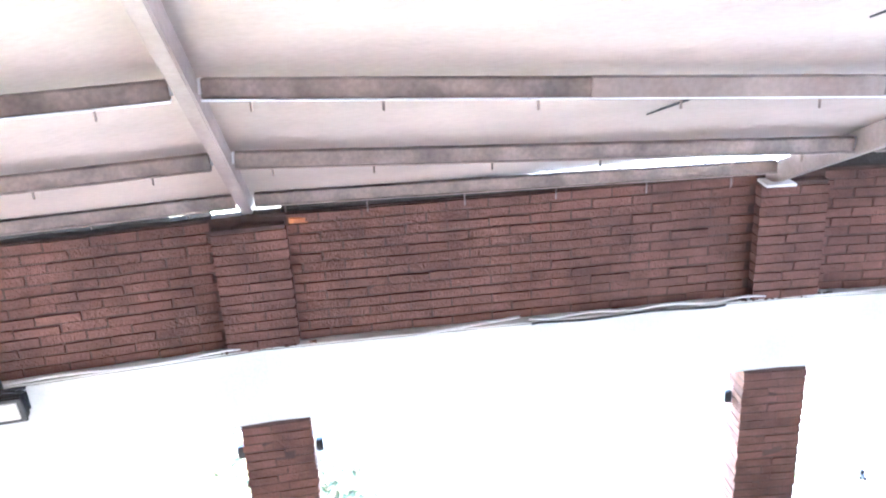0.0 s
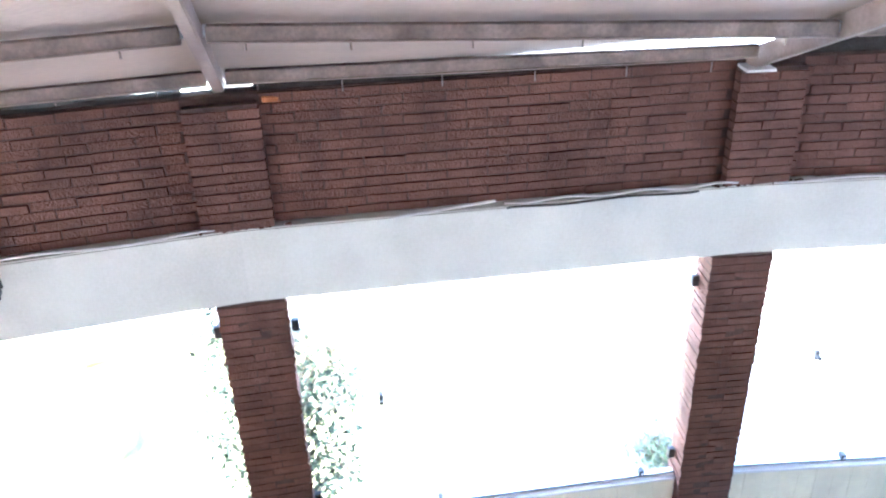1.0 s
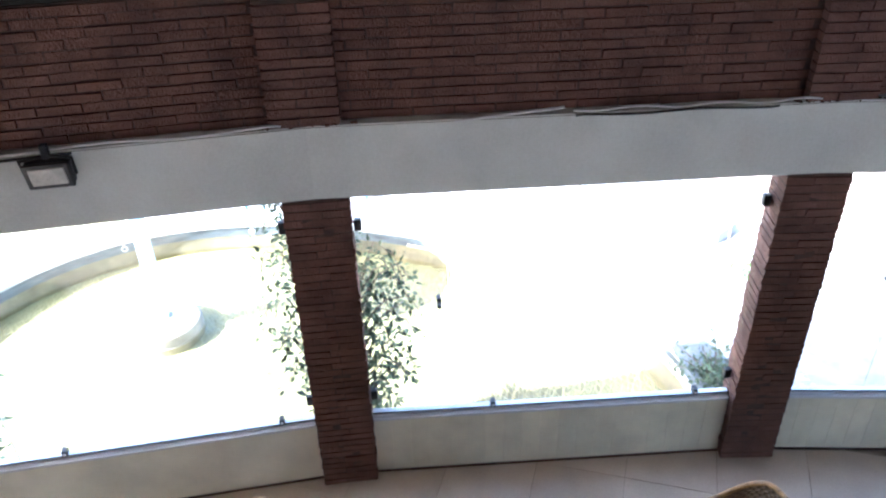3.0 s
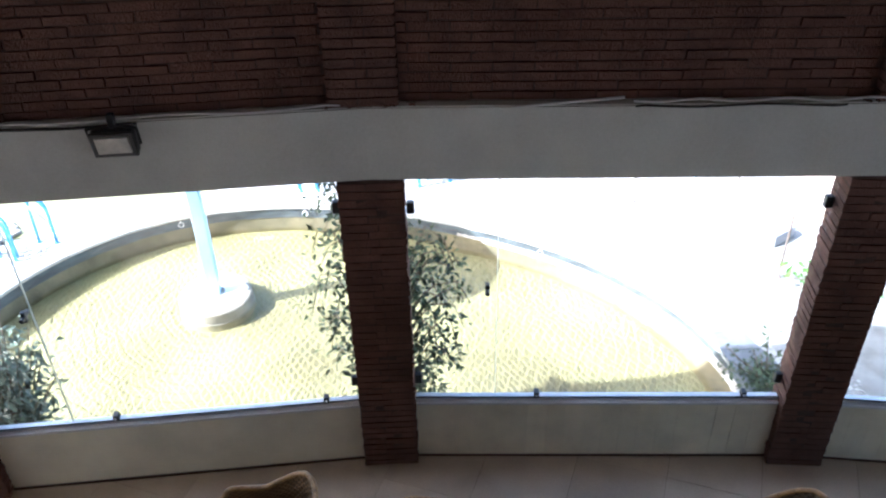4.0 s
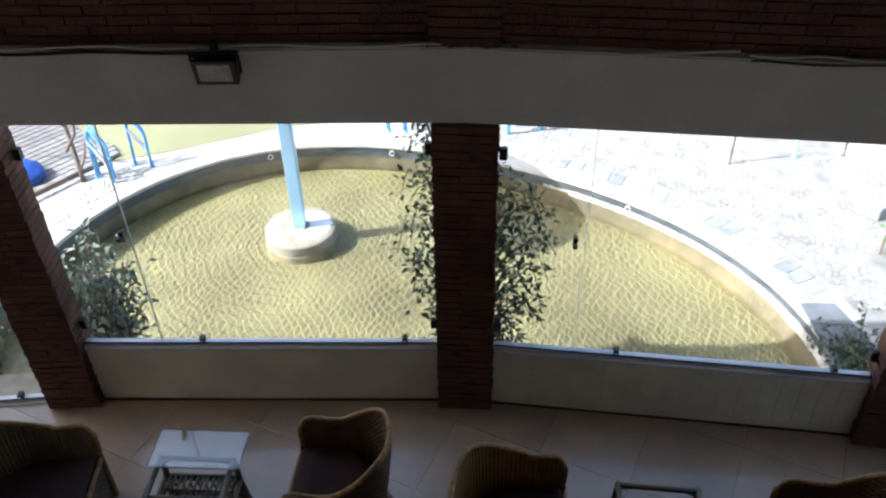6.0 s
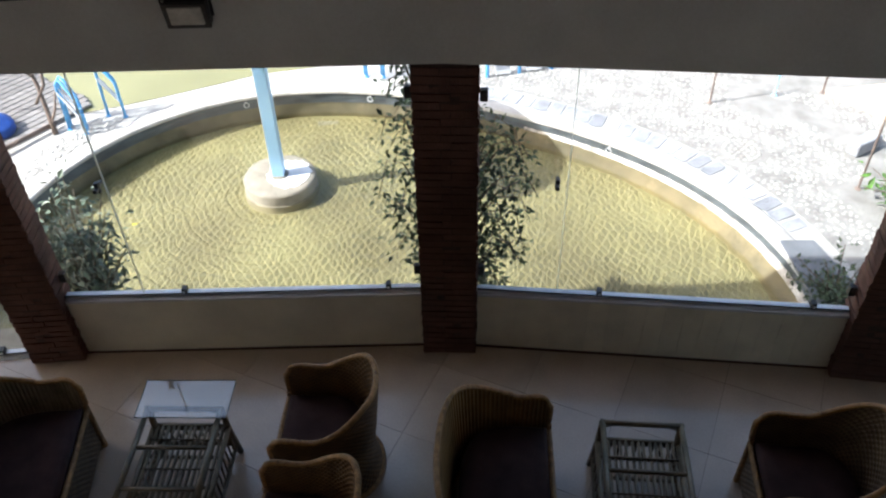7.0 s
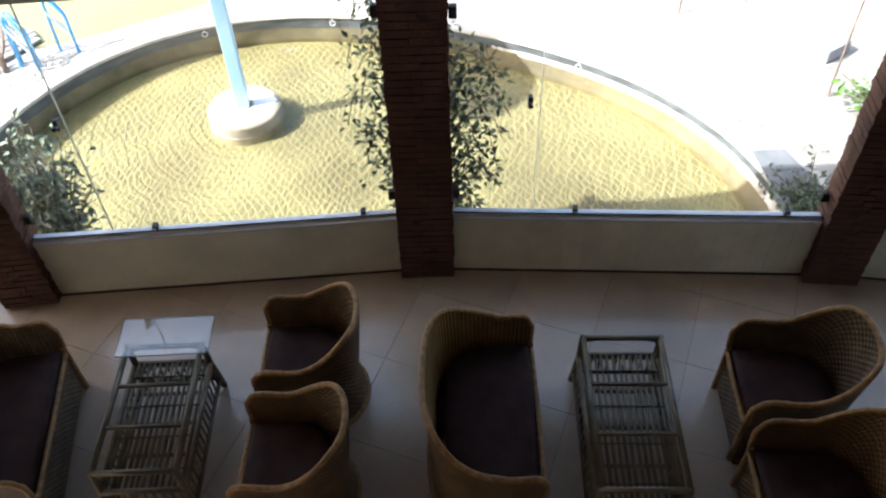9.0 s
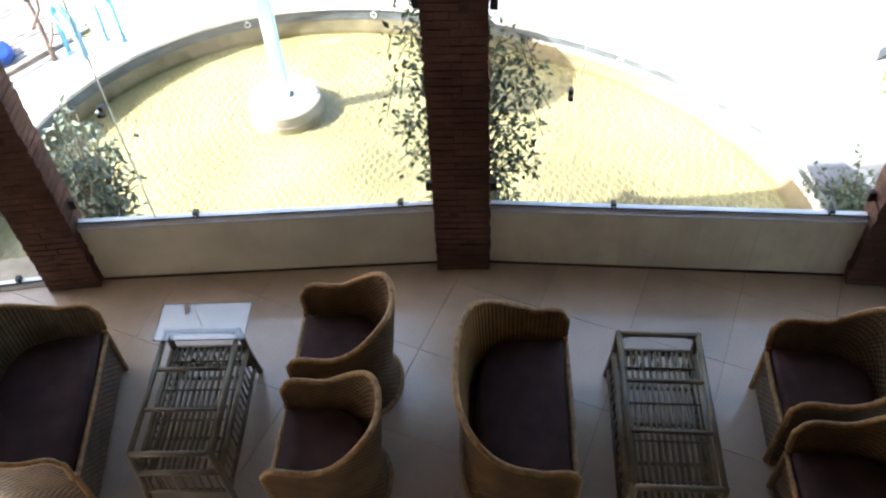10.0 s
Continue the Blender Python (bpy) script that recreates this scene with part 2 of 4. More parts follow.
# ---------------------------------------------------------------- mesh helpers
def finish(name, bm, mat, smooth=False):
    me = bpy.data.meshes.new(name)
    bmesh.ops.recalc_face_normals(bm, faces=bm.faces)
    bm.to_mesh(me)
    bm.free()
    me.materials.append(mat)
    if smooth:
        me.shade_smooth()
    return me


def part(name, bm, mat, parent, label="", smooth=False, m=None):
    """One mesh object under a thing or a part."""
    ob = new(name, finish(name, bm, mat, smooth))
    ob.parent = parent
    if m is not None:
        ob.matrix_basis = m
    return tagged(ob, label)


def solo(name, bm, mat, label="", category="", group="", kind="", smooth=False, m=None):
    ob = new(name, finish(name, bm, mat, smooth))
    if m is not None:
        ob.matrix_basis = m
    return tagged(ob, label, category, group, kind)


def thing(name, m, label, category, group="", kind=""):
    ob = new(name)
    ob.empty_display_size = 0.1
    ob.matrix_basis = m
    return tagged(ob, label, category, group, kind)


def box(size, m=None, bevel=0.0, bm=None, seg=1):
    """A box centred at the origin of m."""
    bm = bm or bmesh.new()
    made = bmesh.ops.create_cube(bm, size=1)["verts"]
    for v in made:
        v.co = Vector((v.co.x * size[0], v.co.y * size[1], v.co.z * size[2]))
    if bevel:
        edges = list({e for v in made for e in v.link_edges})
        r = bmesh.ops.bevel(bm, geom=edges, offset=bevel, segments=seg, affect="EDGES", profile=0.5)
        made = list({v for f in r["faces"] for v in f.verts} | {v for v in made if v.is_valid})
    if m is not None:
        bmesh.ops.transform(bm, matrix=m, verts=made)
    return bm


def tube(points, radius, n=8, bm=None, closed=False, caps=True):
    """A round bar swept along points; radius may be a list."""
    bm = bm or bmesh.new()
    pts = [Vector(p) for p in points]
    count = len(pts)
    rad = radius if isinstance(radius, (list, tuple)) else [radius] * count
    up, rings = None, []
    for i, p in enumerate(pts):
        a = pts[i - 1] if i or closed else pts[0]
        b = pts[(i + 1) % count] if i + 1 < count or closed else pts[-1]
        d = (b - a).normalized()
        if up is None:
            up = Vector((0, 0, 1)) if abs(d.z) < 0.9 else Vector((1, 0, 0))
        up = (up - d * up.dot(d)).normalized()
        side = d.cross(up)
        rings.append([bm.verts.new(p + (up * math.cos(t) + side * math.sin(t)) * rad[i]) for t in (2 * math.pi * k / n for k in range(n))])
    for i in range(count if closed else count - 1):
        r, s = rings[i], rings[(i + 1) % count]
        for k in range(n):
            bm.faces.new((r[k], r[(k + 1) % n], s[(k + 1) % n], s[k]))
    if caps and not closed:
        bm.faces.new(rings[0]), bm.faces.new(rings[-1])
    return bm


def prism(poly, z0, z1, bm=None):
    """An upright prism over a plan polygon."""
    bm = bm or bmesh.new()
    lo = [bm.verts.new((x, y, z0)) for x, y in poly]
    hi = [bm.verts.new((x, y, z1)) for x, y in poly]
    bm.faces.new(lo), bm.faces.new(hi)
    k = len(poly)
    for i in range(k):
        bm.faces.new((lo[i], lo[(i + 1) % k], hi[(i + 1) % k], hi[i]))
    return bm


def lathe(profile, n=32, bm=None, centre=(0, 0)):
    """Turns (radius, z) pairs round the upright axis."""
    bm = bm or bmesh.new()
    rings = [[bm.verts.new((centre[0] + r * math.cos(2 * math.pi * k / n), centre[1] + r * math.sin(2 * math.pi * k / n), z)) for k in range(n)] for r, z in profile]
    for a, b in zip(rings, rings[1:]):
        for k in range(n):
            bm.faces.new((a[k], a[(k + 1) % n], b[(k + 1) % n], b[k]))
    bm.faces.new(rings[0]), bm.faces.new(rings[-1])
    return bm


# ---------------------------------------------------------------- the plan of the curved front
# Corners of the inner face of the front, at the axes of the brick columns.
TURN = [29.1, 23.0, 16.9, 10.1, 4.7, -1.4]
SPAN = [2.7, 2.72, 2.72, 2.73, 2.70, 2.70]
CORNER = [None] * 7
CORNER[3] = Vector((-0.86, 3.64))
for i in (2, 1, 0):
    CORNER[i] = CORNER[i + 1] - SPAN[i] * Vector((math.cos(radians(TURN[i])), math.sin(radians(TURN[i]))))
for i in (3, 4, 5):
    CORNER[i + 1] = CORNER[i] + SPAN[i] * Vector((math.cos(radians(TURN[i])), math.sin(radians(TURN[i]))))
BAY_DOOR, BAY_A, BAY_B, BAY_C = 1, 2, 3, 4      # the bays that come into view; 0 and 5 close the front
SILL, BEAM_LOW, BEAM_TOP, BRICK_TOP = 0.51, 2.24, 2.66, 3.34
COLUMN, PROUD, COL_DEPTH = 0.36, 0.085, 0.2


def bay(i, u=0.0, d=0.0, z=0.0, lean=0.0):
    """The frame of a bay: x along the front, y outwards, z up."""
    c = CORNER[i]
    return pose(c.x, c.y, 0, 0, 0, TURN[i]) @ pose(u, d, z, lean)


def corner_frame(i, z=0.0):
    """The frame at a column: x along, y outwards, from the inner face of the front."""
    a = (TURN[max(i - 1, 0)] + TURN[min(i, 5)]) / 2
    return pose(CORNER[i].x, CORNER[i].y, z, 0, 0, a)


def front_line(d):
    """Corners of the front pushed outwards by d (mitred)."""
    out = []
    for i in range(7):
        m = corner_frame(i)
        out.append((m @ Vector((0, d / math.cos(radians(3)), 0))).to_2d())
    return out


# floor: a slab, with the tiles on it as pieces (at the end)
line = front_line(0.2)
bm = prism([(-11, -7)] + [(-11, line[0].y)] + [tuple(p) for p in line] + [(9, line[-1].y), (9, -7)], -0.25, -0.012)
floor = solo("floor", bm, GROUT, "pale beige tiled floor with thin dark joints", "floor", kind="structure")

# low walls under the glass, the beam over it, and the brick band above
for i in range(6):
    w = SPAN[i]
    if i != BAY_DOOR:
        solo("low_wall", box((w - 0.2, 0.07, SILL + 0.75), bay(i, w / 2, 0.04, (SILL - 0.75) / 2), 0.006), PANEL if i >= 3 else LOWWALL,
             "cream low wall under the window glass", "wall", kind="structure")
        solo("skirting", box((w - COLUMN, 0.014, 0.012), bay(i, w / 2, -0.003, 0.003)), MORTAR, "thin dark mortar line at the wall's foot", "skirting", kind="structure")
    else:
        solo("door_threshold", box((w - 0.2, 0.3, 0.74), bay(i, w / 2, 0.15, -0.37)), CONCRETE, "concrete threshold under the glass doors", "threshold", kind="structure")


def strip(d0, d1, z0, z1, name, mat, label, category):
    """A band that follows the whole curved front."""
    a, b = front_line(d0), front_line(d1)
    bm = bmesh.new()
    ring = []
    for p, q in zip(a, b):
        ring.append([bm.verts.new((*p, z0)), bm.verts.new((*q, z0)), bm.verts.new((*q, z1)), bm.verts.new((*p, z1))])
    for r, s in zip(ring, ring[1:]):
        for k in range(4):
            bm.faces.new((r[k], r[(k + 1) % 4], s[(k + 1) % 4], s[k]))
    bm.faces.new(ring[0]), bm.faces.new(ring[-1])
    bmesh.ops.bevel(bm, geom=[e for e in bm.edges if abs(e.verts[0].co.z - e.verts[1].co.z) < 1e-4 and len(e.link_faces) == 2], offset=0.008, segments=2, affect="EDGES")
    return solo(name, bm, mat, label, category, kind="structure")


beam = strip(-PROUD - 0.015, 0.24, BEAM_LOW, BEAM_TOP, "beam", PLASTER, "grey-white plastered concrete beam above the windows", "beam")
band = strip(-0.029, 0.07, BEAM_TOP, BRICK_TOP - 0.004, "wall_brick_band", MORTAR, "dark red brick wall band with deep joints", "wall")

# ---------------------------------------------------------------- roof: sheets on purlins on sloping rafters
# Each rafter: foot along and outwards from its corner, turn off the radial line, rise per metre, and where its purlins cross.
RAFTERS = {0: (0, 0.06, 0, 0.52, (0.06, 0.75, 1.45)), 1: (0, 0.06, 0, 0.52, (0.06, 0.75, 1.45)), 2: (0, 0.06, 0, 0.53, (0.06, 0.75, 1.45)),
           3: (0, 0.06, 0, 0.547, (0.06, 0.79, 1.47)), 4: (-0.10, -0.10, 3.3, 0.459, (0.06, 0.64, 1.42)),
           5: (-0.05, -0.05, 2, 0.47, (0.1, 0.66, 1.5)), 6: (0, 0, 0, 0.47, (0.1, 0.66, 1.5))}
FOOT_Z, ROOF_SLOPE = 3.30, 0.5


def rafter_point(i, s, lift=0.0):
    """A point s metres up rafter i from its foot, measured level."""
    u, d, off, rise, _ = RAFTERS[i]
    return corner_frame(i) @ pose(u, d, 0, 0, 0, off) @ Vector((0, -s, FOOT_Z + rise * s + lift))


def roof_point(i, u, s, lift=0.0):
    """A point over bay i; u runs 0..1 from rafter to rafter, s as above or a purlin's number as text."""
    sa, sb = (RAFTERS[i][4][int(s)], RAFTERS[i + 1][4][int(s)]) if isinstance(s, str) else (s, s)
    return rafter_point(i, sa, lift).lerp(rafter_point(i + 1, sb, lift), u)


RAFTER_H, PURLIN_H = 0.10, 0.06
ceiling = bmesh.new()
RIDGE = 4.6
for i in range(6):
    rows = 20
    for a in range(rows):
        for s0, s1 in ((RIDGE, 2.2), (2.2, 1.0), (1.0, 0.55), (0.55, 0.1), (0.1, -0.45)):
            quad = []
            for u, s in ((a / rows, s0), ((a + 1) / rows, s0), ((a + 1) / rows, s1), (a / rows, s1)):
                ramp = max(0.0, min(1.0, (u - 0.3) / 0.6)) if i == BAY_B else 1.0 if i >= BAY_C else 0.0
                s = max(s, -0.07 if i < BAY_B else -0.3)
                bent = max(0.0, 0.55 - s)              # the lowest sheet has bent up off the wall
                quad.append(roof_point(i, u, s, RAFTER_H + 0.012 + 0.006 * math.sin(u * 20 * math.pi) + bent * 0.12 * ramp))
            ceiling.faces.new([ceiling.verts.new(p) for p in quad])
            ceiling.faces.new([ceiling.verts.new(p + Vector((0, 0, 0.012))) for p in reversed(quad)])
bmesh.ops.remove_doubles(ceiling, verts=ceiling.verts, dist=1e-4)
solo("ceiling", ceiling, SHEET, "off-white metal roof sheets seen from below", "ceiling", kind="structure")
ridge = [rafter_point(i, RIDGE - 0.06, RAFTER_H + 0.02) for i in range(7)]
lid = [(-11, -7)] + [(-11, ridge[0].y)] + [(p.x, p.y) for p in ridge] + [(9, ridge[-1].y), (9, -7)]
solo("ceiling_flat", prism(lid, 5.42, 5.95), SHEET, "plain flat ceiling over the back of the hall", "ceiling", kind="structure")


def bar_between(p0, p1, half, depth, bm=None, lift=0.0):
    """A rectangular bar hung from the line p0-p1, its depth measured upwards, square to the line."""
    bm = bm or bmesh.new()
    along = (p1 - p0).normalized()
    side = along.cross(Vector((0, 0, 1))).normalized()
    up = side.cross(along)
    vs = [bm.verts.new(p + side * x + up * (z + lift)) for p in (p0, p1) for x, z in ((-half, 0), (half, 0), (half, depth), (-half, depth))]
    for k in range(4):
        bm.faces.new((vs[k], vs[(k + 1) % 4], vs[4 + (k + 1) % 4], vs[4 + k]))
    bm.faces.new(vs[:4]), bm.faces.new(vs[4:])
    return bm


for i in range(1, 6):                               # rafters
    ob = thing("rafter", pose(0, 0, 0), "pale painted steel rafter sloping down to the brick wall", "rafter", "roof rafters", "structure")
    bm = bar_between(rafter_point(i, -0.16), rafter_point(i, RIDGE), 0.026, RAFTER_H)
    bmesh.ops.bevel(bm, geom=list(bm.edges), offset=0.006, segments=2, affect="EDGES")
    part("bar", bm, STEEL, ob)
    foot = rafter_point(i, 0.0)
    here = Matrix.Translation(foot) @ pose(0, 0, 0, 0, 0, TURN[min(i, 5)])
    part("base_plate", box((0.15, 0.13, 0.014), here @ pose(0, 0, 0.0), 0.002), ALU, ob, "pale steel base plate on the pier")
    part("wall_cleat", box((0.055, 0.05, 0.05), here @ pose(0.07, 0.0, 0.08), 0.003), WHITE, ob, "white steel cleat")
    for k in ("1", "2"):
        for j, sg in ((i - 1, 1), (i, -1)):
            if 0 <= j < 6:
                a = roof_point(j, 0.0 if sg < 0 else 1.0, k, 0.03)
                b = roof_point(j, 0.05 if sg < 0 else 0.95, k, 0.03)
                d = (b - a).normalized()
                part("cleat", bar_between(a + d * 0.035, a + d * 0.115, 0.006, 0.045), ALU, ob, "galvanised purlin cleat")

for i in range(1, 5):
    for k in ("0", "1", "2", 2.5, 3.5):
        if k == "0" and i not in (BAY_DOOR, BAY_A, BAY_B):
            continue
        rise = 0.047 if k == "0" else 0.016
        a, b = roof_point(i, 0, k, rise), roof_point(i, 1, k, rise)
        along = (b - a).normalized()
        a, b = a + along * 0.045, b - along * 0.045
        bm = bar_between(a, b, 0.021, PURLIN_H)
        bmesh.ops.bevel(bm, geom=list(bm.edges), offset=0.004, segments=1, affect="EDGES")
        ob = solo("purlin", bm, RUST, "brownish-grey painted steel purlin with screw tips below", "purlin", "roof purlins", "structure")
        part("lip", bar_between(a, b, 0.030, 0.006, lift=-0.004), WHITE if k == "2" else STEEL, ob)
        if k in (2.5, 3.5):
            continue
        for u in (0.07, 0.22, 0.4, 0.57, 0.74, 0.9):
            p = roof_point(i, u, k, 0.0)
            part("screw_tip", tube([p + Vector((0, 0, 0.03)), p - Vector((0, 0, 0.022))], 0.004, 6), RUST, ob)
mid = roof_point(BAY_B, 0.46, "2", 0.01)
nxt = roof_point(BAY_B, 0.47, "2", 0.01)
solo("purlin_splice", bar_between(mid, mid + (nxt - mid).normalized() * 0.9, 0.029, PURLIN_H + 0.006), STEEL, "overlapping purlin splice channel", "purlin", "roof purlins", "structure")

# scratches of old sealant along a sheet joint
for u0, s0, u1, s1 in ((0.80, 2.35, 0.70, 1.78), (0.66, 1.32, 0.60, 0.98), (0.56, 0.50, 0.545, 0.40)):
    a, b = roof_point(BAY_B, u0, s0, RAFTER_H + 0.004), roof_point(BAY_B, u1, s1, RAFTER_H + 0.004)
    solo("sealant_strip", tube([a, a.lerp(b, 0.5) + Vector((0.004, 0, 0)), b], [0.002, 0.006, 0.003], 6), BLACK, "dark sealant strip along a roof sheet joint", "sealant", kind="structure")

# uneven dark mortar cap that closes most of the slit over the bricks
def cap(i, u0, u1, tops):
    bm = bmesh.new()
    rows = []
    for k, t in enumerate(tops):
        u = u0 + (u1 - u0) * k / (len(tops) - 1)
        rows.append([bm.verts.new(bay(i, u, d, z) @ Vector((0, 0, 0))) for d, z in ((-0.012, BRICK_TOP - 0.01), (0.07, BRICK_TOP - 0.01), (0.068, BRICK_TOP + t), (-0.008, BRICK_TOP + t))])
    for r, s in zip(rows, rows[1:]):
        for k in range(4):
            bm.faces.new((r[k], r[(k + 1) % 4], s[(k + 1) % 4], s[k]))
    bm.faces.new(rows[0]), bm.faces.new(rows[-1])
    solo("wall_cap", bm, CAP_MORTAR, "uneven dark mortar cap under the eaves", "wall cap", kind="structure")


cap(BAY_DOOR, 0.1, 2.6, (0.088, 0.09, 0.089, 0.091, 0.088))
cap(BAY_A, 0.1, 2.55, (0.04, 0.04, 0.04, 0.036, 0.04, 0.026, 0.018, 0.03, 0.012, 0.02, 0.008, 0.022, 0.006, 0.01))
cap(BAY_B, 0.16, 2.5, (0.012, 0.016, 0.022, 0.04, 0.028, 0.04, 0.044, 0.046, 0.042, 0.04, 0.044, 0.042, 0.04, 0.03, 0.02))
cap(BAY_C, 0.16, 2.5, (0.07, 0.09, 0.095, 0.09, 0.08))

# plain walls out of view that close the room, their tops following the roof's slope
def slab_between(points, thick, name, mat, label, category):
    bm = bmesh.new()
    lo = [bm.verts.new(p) for p in points]
    hi = [bm.verts.new(Vector(p) + Vector((0, 0, thick))) for p in points]
    bm.faces.new(lo), bm.faces.new(hi)
    for k in range(len(lo)):
        bm.faces.new((lo[k], lo[(k + 1) % len(lo)], hi[(k + 1) % len(hi)], hi[k]))
    solo(name, bm, mat, label, category, kind="structure")


for x0, x1, back, eave in ((-11.2, CORNER[0].x + 0.5, ridge[0].y, line[0].y), (CORNER[6].x - 0.5, 9.2, ridge[6].y, line[6].y)):
    slab_between([(x0, back - 0.5, 5.7), (x1, back - 0.5, 5.7), (x1, eave + 0.1, 3.44), (x0, eave + 0.1, 3.44)], 0.1, "ceiling_side", SHEET, "plain sloping ceiling over a side of the hall", "ceiling")
solo("wall_back", box((20, 0.2, 5.8), pose(-1, -7.1, 2.75)), ROOMWALL, "plain wall", "wall", kind="structure")
for x, n, back, eave in ((9.1, "wall_east", ridge[6].y, line[-1].y), (-11.1, "wall_west", ridge[0].y, line[0].y)):     # unseen side walls; tall openings like those of the front, added to let skylight in
    solo(n, box((0.2, eave + 7.0, 1.25), pose(x, (eave - 7.0) / 2, 0.375)), ROOMWALL, "unseen low wall under added light openings", "wall", kind="structure")
    bm = bmesh.new()
    profile = [(-7.0, BEAM_LOW), (eave, BEAM_LOW), (eave, 3.5), (back - 0.4, 5.7), (-7.0, 5.7)]
    sides = [[bm.verts.new((x + d, y, z)) for y, z in profile] for d in (-0.1, 0.1)]
    bm.faces.new(sides[0]), bm.faces.new(sides[1])
    for k in range(5):
        bm.faces.new((sides[0][k], sides[0][(k + 1) % 5], sides[1][(k + 1) % 5], sides[1][k]))
    solo(n, bm, ROOMWALL, "unseen wall over added light openings", "wall", kind="structure")
solo("wall_north_west", box((3.1, 0.2, 3.7), pose(-9.6, CORNER[0].y + 0.1, 1.6)), ROOMWALL, "plain wall", "wall", kind="structure")
solo("wall_north_east", box((2.2, 0.2, 3.7), pose(8.1, CORNER[6].y + 0.1, 1.6)), ROOMWALL, "plain wall", "wall", kind="structure")

# ---------------------------------------------------------------- window glass
def patch(parent, i, u, z, name="patch_fitting"):
    clamp = part(name, box((0.034, 0.05, 0.05), bay(i, u, 0.035, z), 0.004), BLACK, parent, "black glass clamp")
    part("screw_cap", tube([bay(i, u, 0.007, z + 0.004) @ Vector((0, 0, 0)), bay(i, u, 0.003, z + 0.004) @ Vector((0, 0, 0))], 0.009, 10), ALU, clamp)


for i in (BAY_DOOR, BAY_A, BAY_B, BAY_C):
    w = SPAN[i]
    foot = SILL if i != BAY_DOOR else 0.0
    ob = thing("window", pose(0, 0, 0), "frameless clear glass panels on an aluminium sill track" if i != BAY_DOOR else "frameless clear glass doors on a floor track",
               "window", kind="structure")
    lo, hi = COLUMN / 2 + 0.005, w - COLUMN / 2 - 0.005
    part("track", box((hi - lo, 0.05, 0.026), bay(i, w / 2, 0.036, foot + 0.018), 0.004), ALU, ob, "silver aluminium track")
    part("sill_ledge", box((hi - lo, 0.095, 0.024), bay(i, w / 2, 0.032, foot - 0.004), 0.004), ALU, ob, "silver-grey sill ledge")
    part("glazing_bead", box((hi - lo, 0.006, 0.012), bay(i, w / 2, 0.008, foot + 0.036), 0.001), BLACK, ob, "thin dark rubber bead")
    part("head_track", box((hi - lo, 0.05, 0.03), bay(i, w / 2, 0.05, BEAM_LOW - 0.016), 0.003), ALU, ob)
    for u0, u1, off in ((lo, 0.70, 0.030), (0.705, hi, 0.042)):
        part("pane", box((u1 - u0, 0.008, BEAM_LOW - foot - 0.06), bay(i, (u0 + u1) / 2, off, (BEAM_LOW + foot) / 2)), GLASS, ob)
    part("pane_edge", box((0.005 if i == BAY_A else 0.004 if i == BAY_B else 0.002, 0.014, BEAM_LOW - foot - 0.07), bay(i, 0.7025, 0.036, (BEAM_LOW + foot) / 2)), GLASS_EDGE if i == BAY_A else CLEAR_EDGE if i == BAY_B else GLASS, ob, "pale polished glass edge")
    for u in (0.975, 2.32):
        patch(ob, i, u, foot + 0.045)
    knob = part("door_knob", tube([bay(i, 0.645, 0.0, 1.40) @ Vector((0, 0, 0)), bay(i, 0.645, 0.11, 1.40) @ Vector((0, 0, 0))], 0.014, 12), BLACK, ob, "black glass door knob")
    part("knob_plate", box((0.03, 0.03, 0.075), bay(i, 0.645, 0.05, 1.40), 0.004), BLACK, knob)
    for u, zs in ((lo + 0.02, (foot + 0.17, 1.98)), (hi - 0.02, (foot + 0.17, 2.0))):
        for z in zs:
            part("hinge", box((0.045, 0.04, 0.075), bay(i, u, 0.055, z), 0.005), BLACK, ob, "black glass hinge")

# ---------------------------------------------------------------- flood lamp and cables on the beam
lamp = thing("flood_lamp", bay(BAY_A, 1.49, -PROUD - 0.07, 2.575), "black framed flood lamp with a frosted glass front on the beam", "lamp")
part("housing", box((0.21, 0.07, 0.14), pose(0, 0.02, 0), 0.016, seg=2), BLACK, lamp)
lamp_frame = part("front_frame", box((0.215, 0.02, 0.145), pose(0, -0.02, 0, 12), 0.008, seg=2), BLACK, lamp)
part("lens", box((0.165, 0.012, 0.1), pose(0, -0.03, 0.0, 12), 0.006, seg=2), LAMPGLASS, lamp_frame, "dusty frosted lamp glass")
bracket = part("bracket", tube([(-0.115, 0.02, -0.02), (-0.12, 0.0, 0.075), (0, 0.02, 0.085), (0.12, 0.0, 0.075), (0.115, 0.02, -0.02)], 0.008, 8), BLACK, lamp)
part("bracket_stem", box((0.035, 0.04, 0.07), pose(0, 0.03, 0.105), 0.004), BLACK, bracket)


def cable(i, u0, u1, z, d, r, mat, label, waves=3, amp=0.008, seed=0):
    pts = []
    for k in range(25):
        u = u0 + (u1 - u0) * k / 24
        pts.append(bay(i, u, d, z + amp * math.sin(waves * k / 24 * math.pi * 2 + seed) * (1 if k % 24 else 0)) @ Vector((0, 0, 0)))
    return solo("cable", tube(pts, r, 6), mat, label, "cable", smooth=True)


